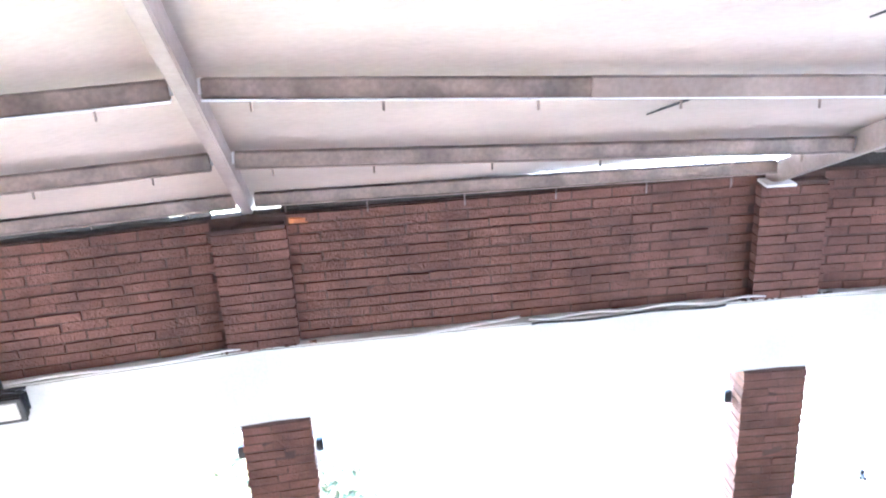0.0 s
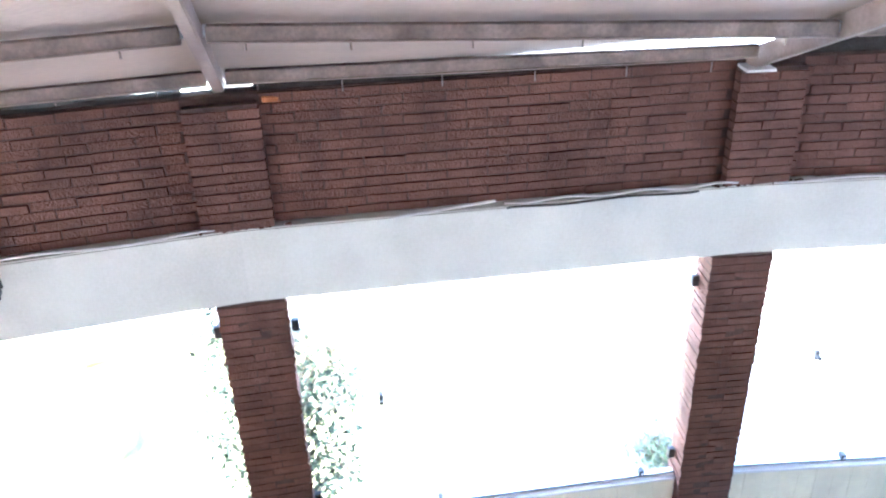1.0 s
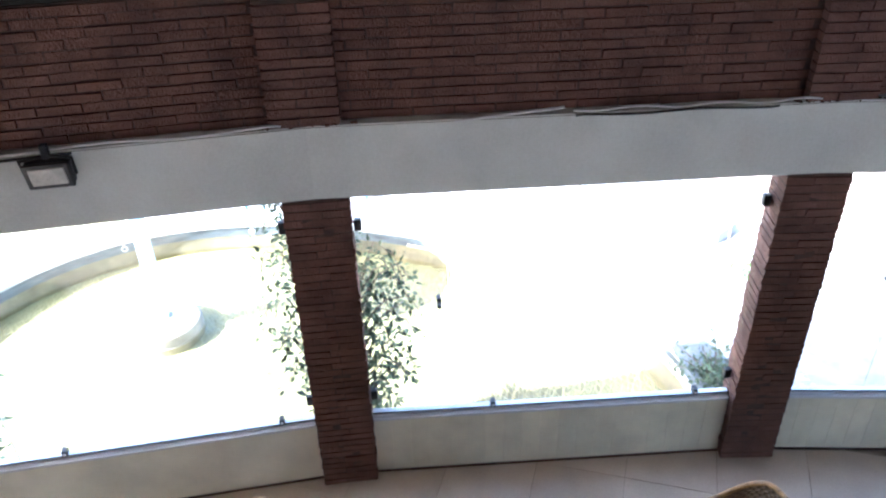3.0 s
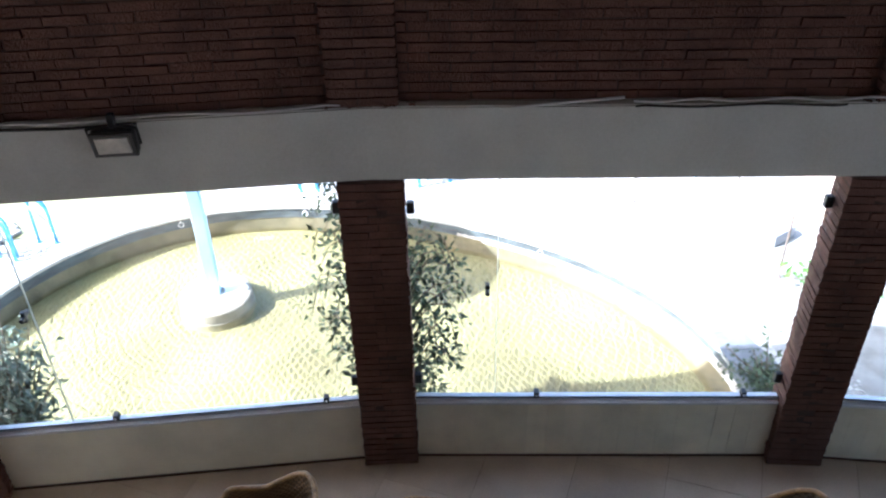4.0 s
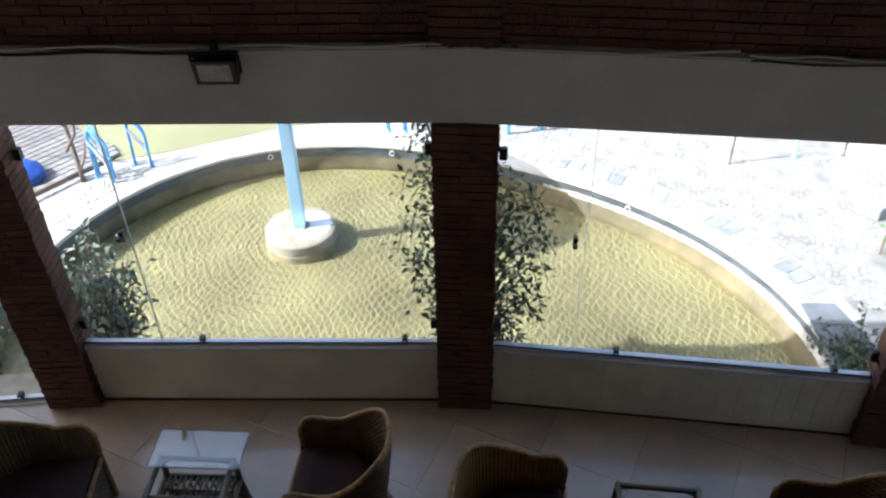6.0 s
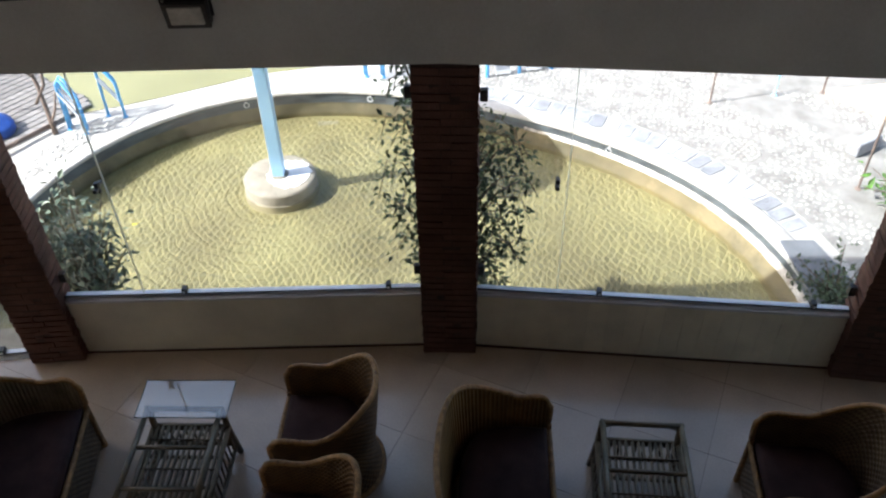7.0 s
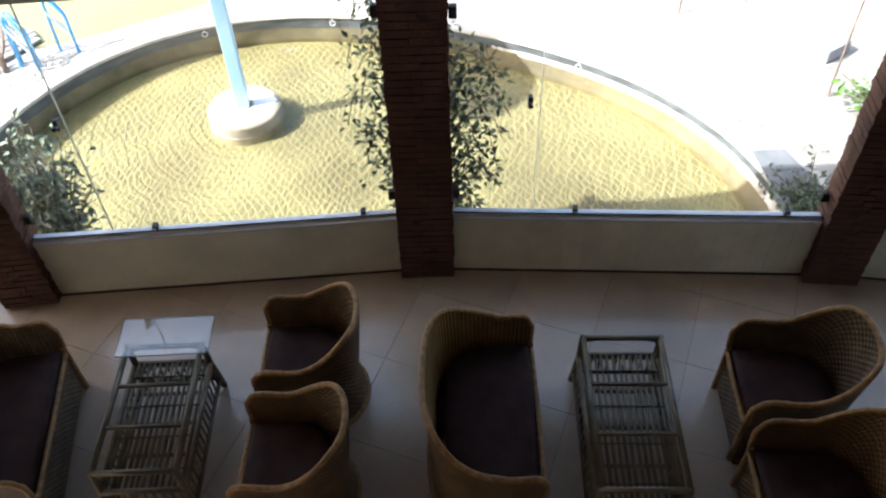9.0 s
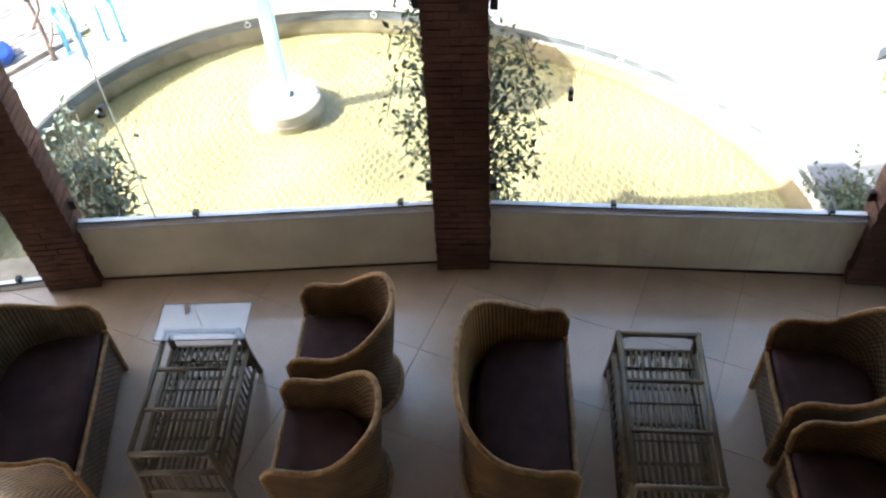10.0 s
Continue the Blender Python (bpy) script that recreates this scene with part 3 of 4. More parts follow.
front = -PROUD - 0.022
for i, runs in ((BAY_DOOR, ((0.3, 2.65, 0.0),)), (BAY_A, ((0.05, 2.66, 0.004),)), (BAY_B, ((1.35, 2.62, 0.01),)), (BAY_C, ((0.05, 2.6, 0.0),))):
    for u0, u1, up in runs:
        cable(i, u0, u1, BEAM_TOP + 0.008 + up, front + 0.012, 0.007, WIRE, "thin white cable along the beam's upper edge", seed=i)
cable(BAY_A, 0.05, 1.6, BEAM_TOP - 0.012, front, 0.008, BLACK, "thin black cable along the beam's upper edge", 2, 0.006, 1)
cable(BAY_DOOR, 0.3, 2.65, BEAM_TOP - 0.014, front, 0.008, BLACK, "thin black cable along the beam's upper edge", 2, 0.006, 2)
cable(BAY_B, 1.36, 2.4, BEAM_TOP - 0.006, front, 0.006, BLACK, "thin black cable along the beam's upper edge", 1.5, 0.006, 2)
solo("cable", tube([bay(BAY_B, u, front, z) @ Vector((0, 0, 0)) for u, z in ((0.75, 2.655), (0.95, 2.672), (1.15, 2.69), (1.3, 2.702))], 0.008, 6), WIRE, "loose end of a white cable on the beam", "cable")

# ---------------------------------------------------------------- cane and wicker furniture
def weave_loft(rows, bm=None):
    """Skins rows of points (equal counts) and lays running coordinates in metres on them."""
    bm = bm or bmesh.new()
    uvl = bm.loops.layers.uv.verify()
    verts = [[bm.verts.new(p) for p in r] for r in rows]
    us = []
    for r in rows:
        acc, q = [0.0], r[0]
        for p in r[1:]:
            acc.append(acc[-1] + (Vector(p) - Vector(q)).length)
            q = p
        us.append(acc)
    base = us[len(us) // 2]
    v = [0.0]
    for a, b in zip(rows, rows[1:]):
        k = len(a) // 2
        v.append(v[-1] + (Vector(b[k]) - Vector(a[k])).length)
    for a in range(len(rows) - 1):
        for k in range(len(rows[0]) - 1):
            f = bm.faces.new((verts[a][k], verts[a][k + 1], verts[a + 1][k + 1], verts[a + 1][k]))
            for loop, (x, y) in zip(f.loops, ((base[k], v[a]), (base[k + 1], v[a]), (base[k + 1], v[a + 1]), (base[k], v[a + 1]))):
                loop[uvl].uv = (x, y)
    return bm


def tub_outline(half_w, depth, n=60):
    """Plan of the shell: front of one arm, round the back, to the front of the other arm. Faces +x."""
    r = min(half_w, depth * 0.62) * 0.98
    pts, straight = [], depth - r
    x0 = depth / 2
    for k in range(n + 1):
        s = k / n
        if s < 0.22:
            pts.append((x0 - straight * s / 0.22, half_w))
        elif s > 0.78:
            pts.append((x0 - straight * (1 - s) / 0.22, -half_w))
        else:
            a = (s - 0.22) / 0.56 * math.pi
            ca, sa = math.cos(a), math.sin(a)
            ex = 0.72 if half_w > 0.4 else 0.9
            pts.append((x0 - straight - r * abs(sa) ** ex, half_w * math.copysign(abs(ca) ** ex, ca)))
    return pts


def wicker_seat(name, half_w, depth, m, label, category, group, seat=0.40, arm=0.62, top=0.80, weave=None, skirt=1.0, lining=None):
    ob = thing(name, m, label, category, group)
    weave = weave or WICKER
    plan = tub_outline(half_w, depth)
    n = len(plan) - 1

    def height(k):
        s = abs(k / n - 0.5) * 2                    # 1 at the arm fronts, 0 at the back
        rise = 1 - min(1, max(0, (s - 0.18) / 0.47))
        rise = rise * rise * (3 - 2 * rise)
        end = max(0.0, (s - 0.87) / 0.13)            # the arm fronts round over
        return arm + (top - arm) * rise - 0.012 * math.sin(min(1, max(0, (s - 0.5) / 0.35)) * math.pi) - 0.065 * (1 - math.sqrt(max(0.0, 1 - end * end)))

    def ring(grow, zf, lean=0.0):
        out = []
        for k, (x, y) in enumerate(plan):
            q = Vector((x, y)).normalized()
            z = zf(k)
            g = grow + lean * (z - 0.3)
            front = min(1.0, abs(k / n - 0.5) * 2)
            gx = g * (1 if front < 0.9 else 0.2)
            out.append((x + q.x * gx, y + q.y * g, z))
        return out
    lean = 0.10
    outer = [ring(0.03 * skirt - 0.01, lambda k: 0.03), ring(-0.012, lambda k: 0.16), ring(-0.005, lambda k: 0.3)]
    outer += [ring(0.0, lambda k, f=f: 0.3 + (height(k) - 0.3) * f, lean) for f in (0.25, 0.5, 0.75, 1.0)]
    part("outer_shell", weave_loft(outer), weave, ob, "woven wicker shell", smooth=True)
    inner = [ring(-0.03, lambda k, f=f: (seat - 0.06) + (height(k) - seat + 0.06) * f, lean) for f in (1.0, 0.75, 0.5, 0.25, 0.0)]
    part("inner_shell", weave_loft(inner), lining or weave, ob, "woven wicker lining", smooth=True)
    rim = [(a[0] * 0.5 + b[0] * 0.5, a[1] * 0.5 + b[1] * 0.5, a[2] + 0.004) for a, b in zip(outer[-1], inner[0])]
    for k, sgn in ((0, 1), (-1, -1)):              # the rolled arm fronts turn down
        x, y, z = rim[k]
        down = [(x + 0.012, y - sgn * 0.002, z - 0.012), (x + 0.014, y - sgn * 0.004, z - 0.05), (x + 0.008, y - sgn * 0.006, seat)]
        rim = list(reversed(down)) + rim if k == 0 else rim + down
    part("rim", tube(rim, 0.0165, 10), RIM, ob, "thick wrapped cane rim", smooth=True)
    for k in (0, -1):                              # closed fronts of the arms
        ins = [ring(-0.03, lambda q, f=f: 0.3 + (height(q) - 0.3) * f, lean)[k] for f in (0.25, 0.5, 0.75, 1.0)]
        out = [r[k] for r in outer[3:]]
        part("arm_front", weave_loft([[p, q] for p, q in zip(out, ins)]), weave, ob)
    # front below the seat, and its corner posts
    xf = depth / 2
    front = [[(xf + 0.004, y, z) for y in np.linspace(half_w - 0.012, -half_w + 0.012, 12)] for z in (0.04, 0.15, 0.26, seat - 0.03)]
    part("front_panel", weave_loft([[tuple(map(float, p)) for p in r] for r in front]), weave, ob, "woven wicker front")
    for s in (-1, 1):
        part("front_post", tube([(xf + 0.012, s * (half_w - 0.014), 0.0), (xf + 0.012, s * (half_w - 0.014), seat + 0.01)], 0.017, 8), RIM, ob)
    part("front_rail", tube([(xf + 0.014, half_w - 0.02, seat - 0.03), (xf + 0.02, 0, seat - 0.028), (xf + 0.014, -half_w + 0.02, seat - 0.03)], 0.016, 8), RIM, ob)
    part("base_ring", tube([(p[0], p[1], 0.022) for p in outer[0]], 0.02, 8), RIM, ob, smooth=True)
    # cushion: the plan, drawn in, with a rounded edge
    bm = bmesh.new()
    cz = [(0.062, seat - 0.055), (0.04, seat - 0.03), (0.036, seat + 0.008), (0.06, seat + 0.032), (0.13, seat + 0.04)]
    loops = []
    for inset, z in cz:
        row = []
        for x, y in plan:
            sx, sy = 1 - inset / (depth / 2), 1 - inset / half_w
            row.append(bm.verts.new((x * sx + 0.034, y * sy, z + 0.004 * math.sin(x * 17) * math.cos(y * 13))))
        loops.append(row)
    for a, b in zip(loops, loops[1:]):
        for k in range(len(a)):
            bm.faces.new((a[k], a[(k + 1) % len(a)], b[(k + 1) % len(a)], b[k]))
    bm.faces.new(loops[0]), bm.faces.new(loops[-1])
    part("cushion", bm, CUSHION, ob, "dark maroon-brown cloth seat cushion", smooth=True)
    return ob


def facing(x, y, deg):
    return pose(x, y, 0, 0, 0, deg)


TUB = "honey-brown wicker tub chair with a dark cushion"
wicker_seat("tub_chair", 0.252, 0.53, facing(-1.265, 2.50, 194), TUB + " by a table", "chair", "wicker tub chairs")
wicker_seat("tub_chair", 0.252, 0.53, facing(-1.125, 1.845, 192), TUB + " by another", "chair", "wicker tub chairs")
wicker_seat("tub_chair", 0.255, 0.56, facing(1.41, 2.85, 190), "grey-brown wicker tub chair with a dark cushion", "chair", "wicker tub chairs", weave=WICKER_DARK, top=0.84)
wicker_seat("tub_chair", 0.265, 0.56, facing(1.52, 2.21, 191), TUB + " pushed close", "chair", "wicker tub chairs", top=0.84)
wicker_seat("wicker_settee", 0.485, 0.565, facing(-0.22, 2.315, 13), "honey-brown wicker settee with a dark maroon cushion", "settee", "wicker settees", lining=SPOKES)
wicker_seat("wicker_settee", 0.49, 0.62, facing(-2.85, 1.69, 22), "grey-brown wicker settee with a dark seat cushion", "settee", "wicker settees", weave=WICKER_DARK, lining=SPOKES_DARK)


def cane_table(m, width, length, top, shelf, label, glass=None):
    ob = thing("cane_table", m, label, "table", "cane coffee tables")
    w, l = width / 2, length / 2
    r = 0.017
    for sx in (-1, 1):
        part("top_rail", tube([(sx * w, -l, top), (sx * w, l, top)], r, 8), CANE, ob, smooth=True)
        part("side_rail", tube([(sx * (w + 0.012), -l - 0.01, shelf), (sx * (w + 0.012), l + 0.01, shelf)], r, 8), CANE, ob, smooth=True)
        part("low_rail", tube([(sx * (w + 0.02), -l - 0.02, 0.09), (sx * (w + 0.02), l + 0.02, 0.09)], r * 0.8, 8), CANE, ob, smooth=True)
        for sy in (-1, 1):
            part("leg", tube([(sx * (w + 0.028), sy * (l + 0.028), 0.0), (sx * (w + 0.006), sy * (l + 0.006), top * 0.6), (sx * w, sy * l, top + 0.01)], r * 1.15, 10), CANE, ob, smooth=True)
            part("corner_brace", tube([(sx * w, sy * l, top - 0.08), (sx * (w - 0.025), sy * l, top - 0.03), (sx * (w - 0.09), sy * l, top - 0.012)], 0.007, 6), CANE, ob)
        for k in range(15):                          # short upright canes along the sides
            y = -l + (k + 0.5) * length / 15
            part("side_cane", tube([(sx * (w + 0.016), y, 0.09), (sx * (w + 0.010), y, shelf)], 0.007, 6), CANE, ob)
    for sy in (-1, 1):                               # ends: a low rail and short upright canes
        part("end_rail", tube([(-w - 0.02, sy * (l + 0.02), 0.09), (w + 0.02, sy * (l + 0.02), 0.09)], r * 0.8, 8), CANE, ob, smooth=True)
        part("shelf_rail", tube([(-w - 0.012, sy * (l + 0.012), shelf), (w + 0.012, sy * (l + 0.012), shelf)], r, 8), CANE, ob, smooth=True)
        for k in range(9):
            x = -w + (k + 0.5) * width / 9
            part("end_cane", tube([(x, sy * (l + 0.018), 0.09), (x, sy * (l + 0.012), shelf)], 0.008, 6), CANE, ob)
    for f in (-1, -0.33, 0.33, 1):
        part("cross_bar", tube([(-w, f * l, top), (w, f * l, top)], r * (1.0 if abs(f) == 1 else 0.75), 8), CANE, ob, smooth=True)
    for f in (-0.75, -0.25, 0.25, 0.75):             # thin binding canes over the slats
        part("binding", tube([(-w, f * l, shelf + 0.017), (w, f * l, shelf + 0.017)], 0.005, 6), TWIG, ob, "thin dark binding cane")
    for f in (-1, -0.5, 0, 0.5, 1):
        part("shelf_bar", tube([(-w - 0.01, f * l, shelf - 0.012), (w + 0.01, f * l, shelf - 0.012)], r * 0.7, 8), CANE, ob, smooth=True)
    count = 13
    rng = random.Random(3)
    for k in range(count):
        x = -w + (k + 0.5) * width / count
        j = rng.uniform(-0.004, 0.004)
        part("shelf_slat", tube([(x + j, -l - 0.005, shelf + 0.004), (x - j, l + 0.005, shelf + 0.004)], 0.0105, 8), CANE, ob, smooth=True)
    return ob


T1 = pose(-2.01, 1.965, 0, 0, 0, 14.5)
T2 = pose(0.565, 2.48, 0, 0, 0, 11.5)
cane_table(T1, 0.43, 0.80, 0.46, 0.28, "grey-brown cane coffee table with slatted shelf under a glass top")
cane_table(T2, 0.44, 0.94, 0.46, 0.28, "grey-brown cane coffee table with a slatted lower shelf")


def glass_top(m, width, length):
    ob = thing("glass_table_top", m, "short clear glass sheet lying over the end of the cane table", "table top")
    part("sheet", box((width, length, 0.008), None, 0.002), TABLE_GLASS, ob)
    for x in (-1, 1):
        part("long_edge", box((0.003, length, 0.007), pose(x * (width / 2 + 0.002), 0, 0), 0.001), TABLE_EDGE, ob, "ground glass edge")
        part("short_edge", box((width, 0.003, 0.007), pose(0, x * (length / 2 + 0.002), 0), 0.001), TABLE_EDGE, ob, "ground glass edge")


glass_top(T1 @ pose(0, 0.455, 0.485, 0, 0, 0.5), 0.53, 0.27)

# ---------------------------------------------------------------- outside: round pool, paving, garden
GROUND, WATER_Z, BOTTOM = -0.20, -0.47, -0.54
POOL = Vector((-1.72, 3.57))


def shore(a, grow=0.0):
    """Outline of the slightly uneven round pool."""
    r = 3.527 - 0.182 * math.cos(2 * a) + 0.029 * math.sin(2 * a) + 0.109 * math.cos(3 * a) + 0.24 * math.sin(3 * a) + grow
    return Vector((POOL.x + r * math.cos(a), POOL.y + r * math.sin(a)))


N = 144
ANG = [2 * math.pi * k / N for k in range(N)]


def shore_ring(profile, angles=ANG, closed=True):
    """Skins (outward offset, z) pairs round the shore."""
    bm = bmesh.new()
    rings = [[bm.verts.new((*shore(a, g), z)) for a in angles] for g, z in profile]
    last = len(angles) if closed else len(angles) - 1
    for r, s in zip(rings, rings[1:]):
        for k in range(last):
            j = (k + 1) % len(angles)
            bm.faces.new((r[k], r[j], s[j], s[k]))
    return bm


# ground: one sheet from the pool's edge to the horizon
ground = shore_ring([(0.16, GROUND), (0.6, GROUND), (1.5, GROUND), (3, GROUND), (7, GROUND), (20, GROUND), (80, GROUND), (900, GROUND)])
solo("ground", ground, PAVE, "pale sunlit stone and mortar paving", "ground", kind="structure")
pool = thing("round_pool", pose(0, 0, 0), "shallow round paddling pool with yellow-green bottom and grey wall", "pool", kind="structure")
part("wall_band", shore_ring([(0.0, GROUND - 0.015), (0.0, GROUND - 0.135)]), POOLWALL, pool, "dark grey-blue band under the coping", smooth=True)
part("pool_wall", shore_ring([(0.004, GROUND - 0.13), (0.004, BOTTOM - 0.05)]), POOLSIDE, pool, "stained yellowish plaster pool wall", smooth=True)
part("coping", shore_ring([(-0.015, GROUND - 0.02), (-0.02, GROUND + 0.012), (0.0, GROUND + 0.02), (0.15, GROUND + 0.022), (0.17, GROUND + 0.012), (0.17, GROUND - 0.03)]), COPING, pool, "pale worn mortar coping", smooth=True)
def bank(a):
    """Where sand has drifted up against the pool's edge."""
    return max(0.0, math.cos(min(math.pi / 2, abs(a - 0.75) * 1.5)))


bm = bmesh.new()
rings = [[bm.verts.new((*(POOL + (shore(a) - POOL) * f), BOTTOM + (0.03 + 0.03 * bank(a)) * max(0, f - 0.86) / 0.14)) for a in ANG] for f in (0.02, 0.3, 0.6, 0.86, 0.93, 1.0)]
for r, s in zip(rings, rings[1:]):
    for k in range(N):
        bm.faces.new((r[k], r[(k + 1) % N], s[(k + 1) % N], s[k]))
bm.faces.new(rings[0])
part("pool_bottom", bm, POOLFLOOR, pool, "yellow-green sandy pool bottom", smooth=True)
def crust_width(a):
    """The lime-crusted ledge at the wall's foot widens towards the building."""
    return 0.012 + 0.03 * max(0.0, min(1.0, (1.25 - a) / 0.7))


bm = bmesh.new()
rng = random.Random(17)
rows = []
for k in range(97):
    a = math.radians(10 + 68 * k / 96)
    w = crust_width(a) * (0.25 + 0.75 * min(1.0, (96 - k) / 10)) * rng.uniform(0.88, 1.1)
    rows.append([bm.verts.new((*shore(a, g), z)) for g, z in ((0.004, GROUND - 0.105), (-w * 0.45, GROUND - 0.108 + rng.uniform(-0.006, 0.006)), (-w, GROUND - 0.125 + rng.uniform(-0.006, 0.004)), (-w - 0.004, GROUND - 0.15))])
for r, q in zip(rows, rows[1:]):
    for j in range(3):
        bm.faces.new((r[j], r[j + 1], q[j + 1], q[j]))
slope = bmesh.new()                                  # silt washed up below the ledge
rows = []
for k in range(97):
    a = math.radians(8 + 72 * k / 96)
    w = crust_width(a) * 0.8
    reach = 0.03 + 0.05 * min(1.0, (96 - k) / 60) + rng.uniform(-0.01, 0.01)
    rows.append([slope.verts.new((*shore(a, g), z)) for g, z in ((-w, GROUND - 0.135), (-w - reach * 0.5, GROUND - 0.22 + rng.uniform(-0.008, 0.008)), (-w - reach, WATER_Z - 0.012), (-w - reach - 0.12, BOTTOM - 0.01))])
for r, q in zip(rows, rows[1:]):
    for j in range(3):
        slope.faces.new((r[j], r[j + 1], q[j + 1], q[j]))
part("silt_slope", slope, SILT, pool, "orange-brown silt washed up along the wall", smooth=True)
part("ledge", bm, CRUST, pool, "pale lime-crusted ledge at the foot of the wall", smooth=True)
bm = bmesh.new()
bm.faces.new([bm.verts.new((*shore(a, -0.002), WATER_Z)) for a in ANG])
solo("water", bm, WATER, "clear shallow rippled pool water", "water", kind="structure")

# rings hanging on the pool wall, a floor grate and a fallen leaf
for a in (126.4, 105.8, 62.7):
    p = shore(math.radians(a), -0.018)
    along = (shore(math.radians(a + 0.5)) - shore(math.radians(a - 0.5))).normalized()
    pts = [(p.x + 0.028 * math.cos(t) * along.x, p.y + 0.028 * math.cos(t) * along.y, GROUND - 0.075 + 0.028 * math.sin(t)) for t in np.linspace(0, 2 * math.pi, 17)[:-1]]
    ob = solo("steel_ring", tube(pts, 0.0045, 6, closed=True), ALU, "small steel ring hanging on the pool wall", "ring")
    q = shore(math.radians(a), 0.004)
    part("eye", tube([(q.x, q.y, GROUND - 0.046), (p.x, p.y, GROUND - 0.046)], 0.008, 6), ALU, ob)
grate = thing("floor_grate", pose(-3.14, 6.85, BOTTOM + 0.012, 0, 0, 25), "greenish square grate in the pool bottom", "grate")
part("frame", box((0.26, 0.2, 0.012), None, 0.002), POOLWALL, grate)
for k in range(7):
    part("bar", box((0.014, 0.17, 0.008), pose(-0.1 + k * 0.033, 0, 0.009), 0.002), STEPSTONE, grate)
bm = bmesh.new()
ring = [bm.verts.new((0.03 * math.cos(t), 0.016 * math.sin(t) * (1 - 0.4 * math.cos(t)), 0.004 * math.cos(2 * t))) for t in np.linspace(0, 2 * math.pi, 13)[:-1]]
bm.faces.new(ring)
bmesh.ops.solidify(bm, geom=bm.faces[:], thickness=0.002)
solo("fallen_leaf", bm, YELLOW, "single yellow leaf floating on the pool", "leaf", m=pose(-4.18, 4.70, WATER_Z + 0.004, 0, 0, 30))

# island with the mushroom fountain
ISLE = Vector((-3.111, 5.588))
isle = thing("island_plinth", pose(ISLE.x, ISLE.y, BOTTOM), "round worn concrete plinth standing in the pool", "plinth")
part("wet_base", lathe([(0.356, 0.0), (0.352, 0.04), (0.35, 0.075), (0.33, 0.08)], 40), CONCRETE, isle, "stained foot below the waterline")
drum = part("drum", lathe([(0.344, 0.07), (0.346, 0.178), (0.338, 0.192), (0.318, 0.2), (0.02, 0.204)], 48), CONCRETE, isle, smooth=False)
rng = random.Random(4)
bm = bmesh.new()                                     # worn white paint on the plinth's top
bm.faces.new([bm.verts.new((0.09 + (0.215 + rng.uniform(-0.025, 0.012)) * math.cos(k * 0.13), 0.03 + (0.23 + rng.uniform(-0.025, 0.012)) * math.sin(k * 0.13), 0.2075)) for k in range(48)])
part("paint_patch", bm, WHITE, drum, "flaking white paint on the top")
shroom = thing("mushroom_fountain", pose(ISLE.x, ISLE.y, BOTTOM + 0.208), "blue and white painted steel mushroom shower on the plinth", "fountain")
bm = bmesh.new()
box((0.112, 0.112, 1.74), pose(0, 0, 0.87, 0, 0, 18), 0.006, bm)
pole = part("pole", bm, PALEBLUE, shroom, "pale blue painted square post")
part("white_face", box((0.004, 0.108, 1.72), pose(0, 0, 0.87, 0, 0, 18) @ pose(-0.0575, 0, 0), 0.001), WHITE, pole, "white painted face of the post")
part("foot_plate", lathe([(0.09, 0.0), (0.09, 0.008), (0.085, 0.012)], 24), CONCRETE, shroom)
part("cap", lathe([(0.09, 1.84), (0.42, 1.80), (0.65, 1.73), (0.682, 1.76), (0.63, 1.86), (0.4, 2.02), (0.1, 2.1)], 40), BLUE, shroom, "blue mushroom cap", smooth=True)

# cobbled paving beyond the pool, set in mortar: pebbles in one piece
rng = random.Random(11)
bm = bmesh.new()


def pebble(bm, x, y, z, r, sides=6):
    a0, ex, ang = rng.random() * 6.3, rng.uniform(0.7, 1.0), rng.random() * 3.2
    ca, sa = math.cos(ang), math.sin(ang)
    def ringv(k, zz):
        out = []
        for j in range(sides):
            t = a0 + 2 * math.pi * j / sides
            px, py = r * k * math.cos(t), r * k * ex * math.sin(t)
            out.append(bm.verts.new((x + px * ca - py * sa, y + px * sa + py * ca, zz)))
        return out
    lo, hi = ringv(1.0, z), ringv(0.62, z + r * 0.6)
    for j in range(sides):
        bm.faces.new((lo[j], lo[(j + 1) % sides], hi[(j + 1) % sides], hi[j]))
    bm.faces.new(hi)


pts = []
step = 0.06
x = -2.0
while x < 4.6:
    y = 4.6
    while y < 10.5:
        px, py = x + rng.uniform(-0.02, 0.02), y + rng.uniform(-0.02, 0.02)
        d = Vector((px, py)) - POOL
        a = math.atan2(d.y, d.x)
        edge = (shore(a) - POOL).length
        far = d.length - edge
        patchy = noise.noise(Vector((px * 0.9, py * 0.9, 3.1)))
        inner_row = 0.46 if a < 1.75 else 0.2
        if far > inner_row and not (px < 2.2 and py < 5.72 and far < 0.62) and patchy > -0.28 + (0.5 if 0.9 < far < 1.9 and px > 0 else 0) and (Vector((px, py)) - Vector((1.11, 6.89))).length > 0.24 and not (px > 1.2 and py > 8.1):
            pts.append((px, py))
        y += step
    x += step
for px, py in pts:
    pebble(bm, px, py, GROUND - 0.008, rng.uniform(0.024, 0.031))
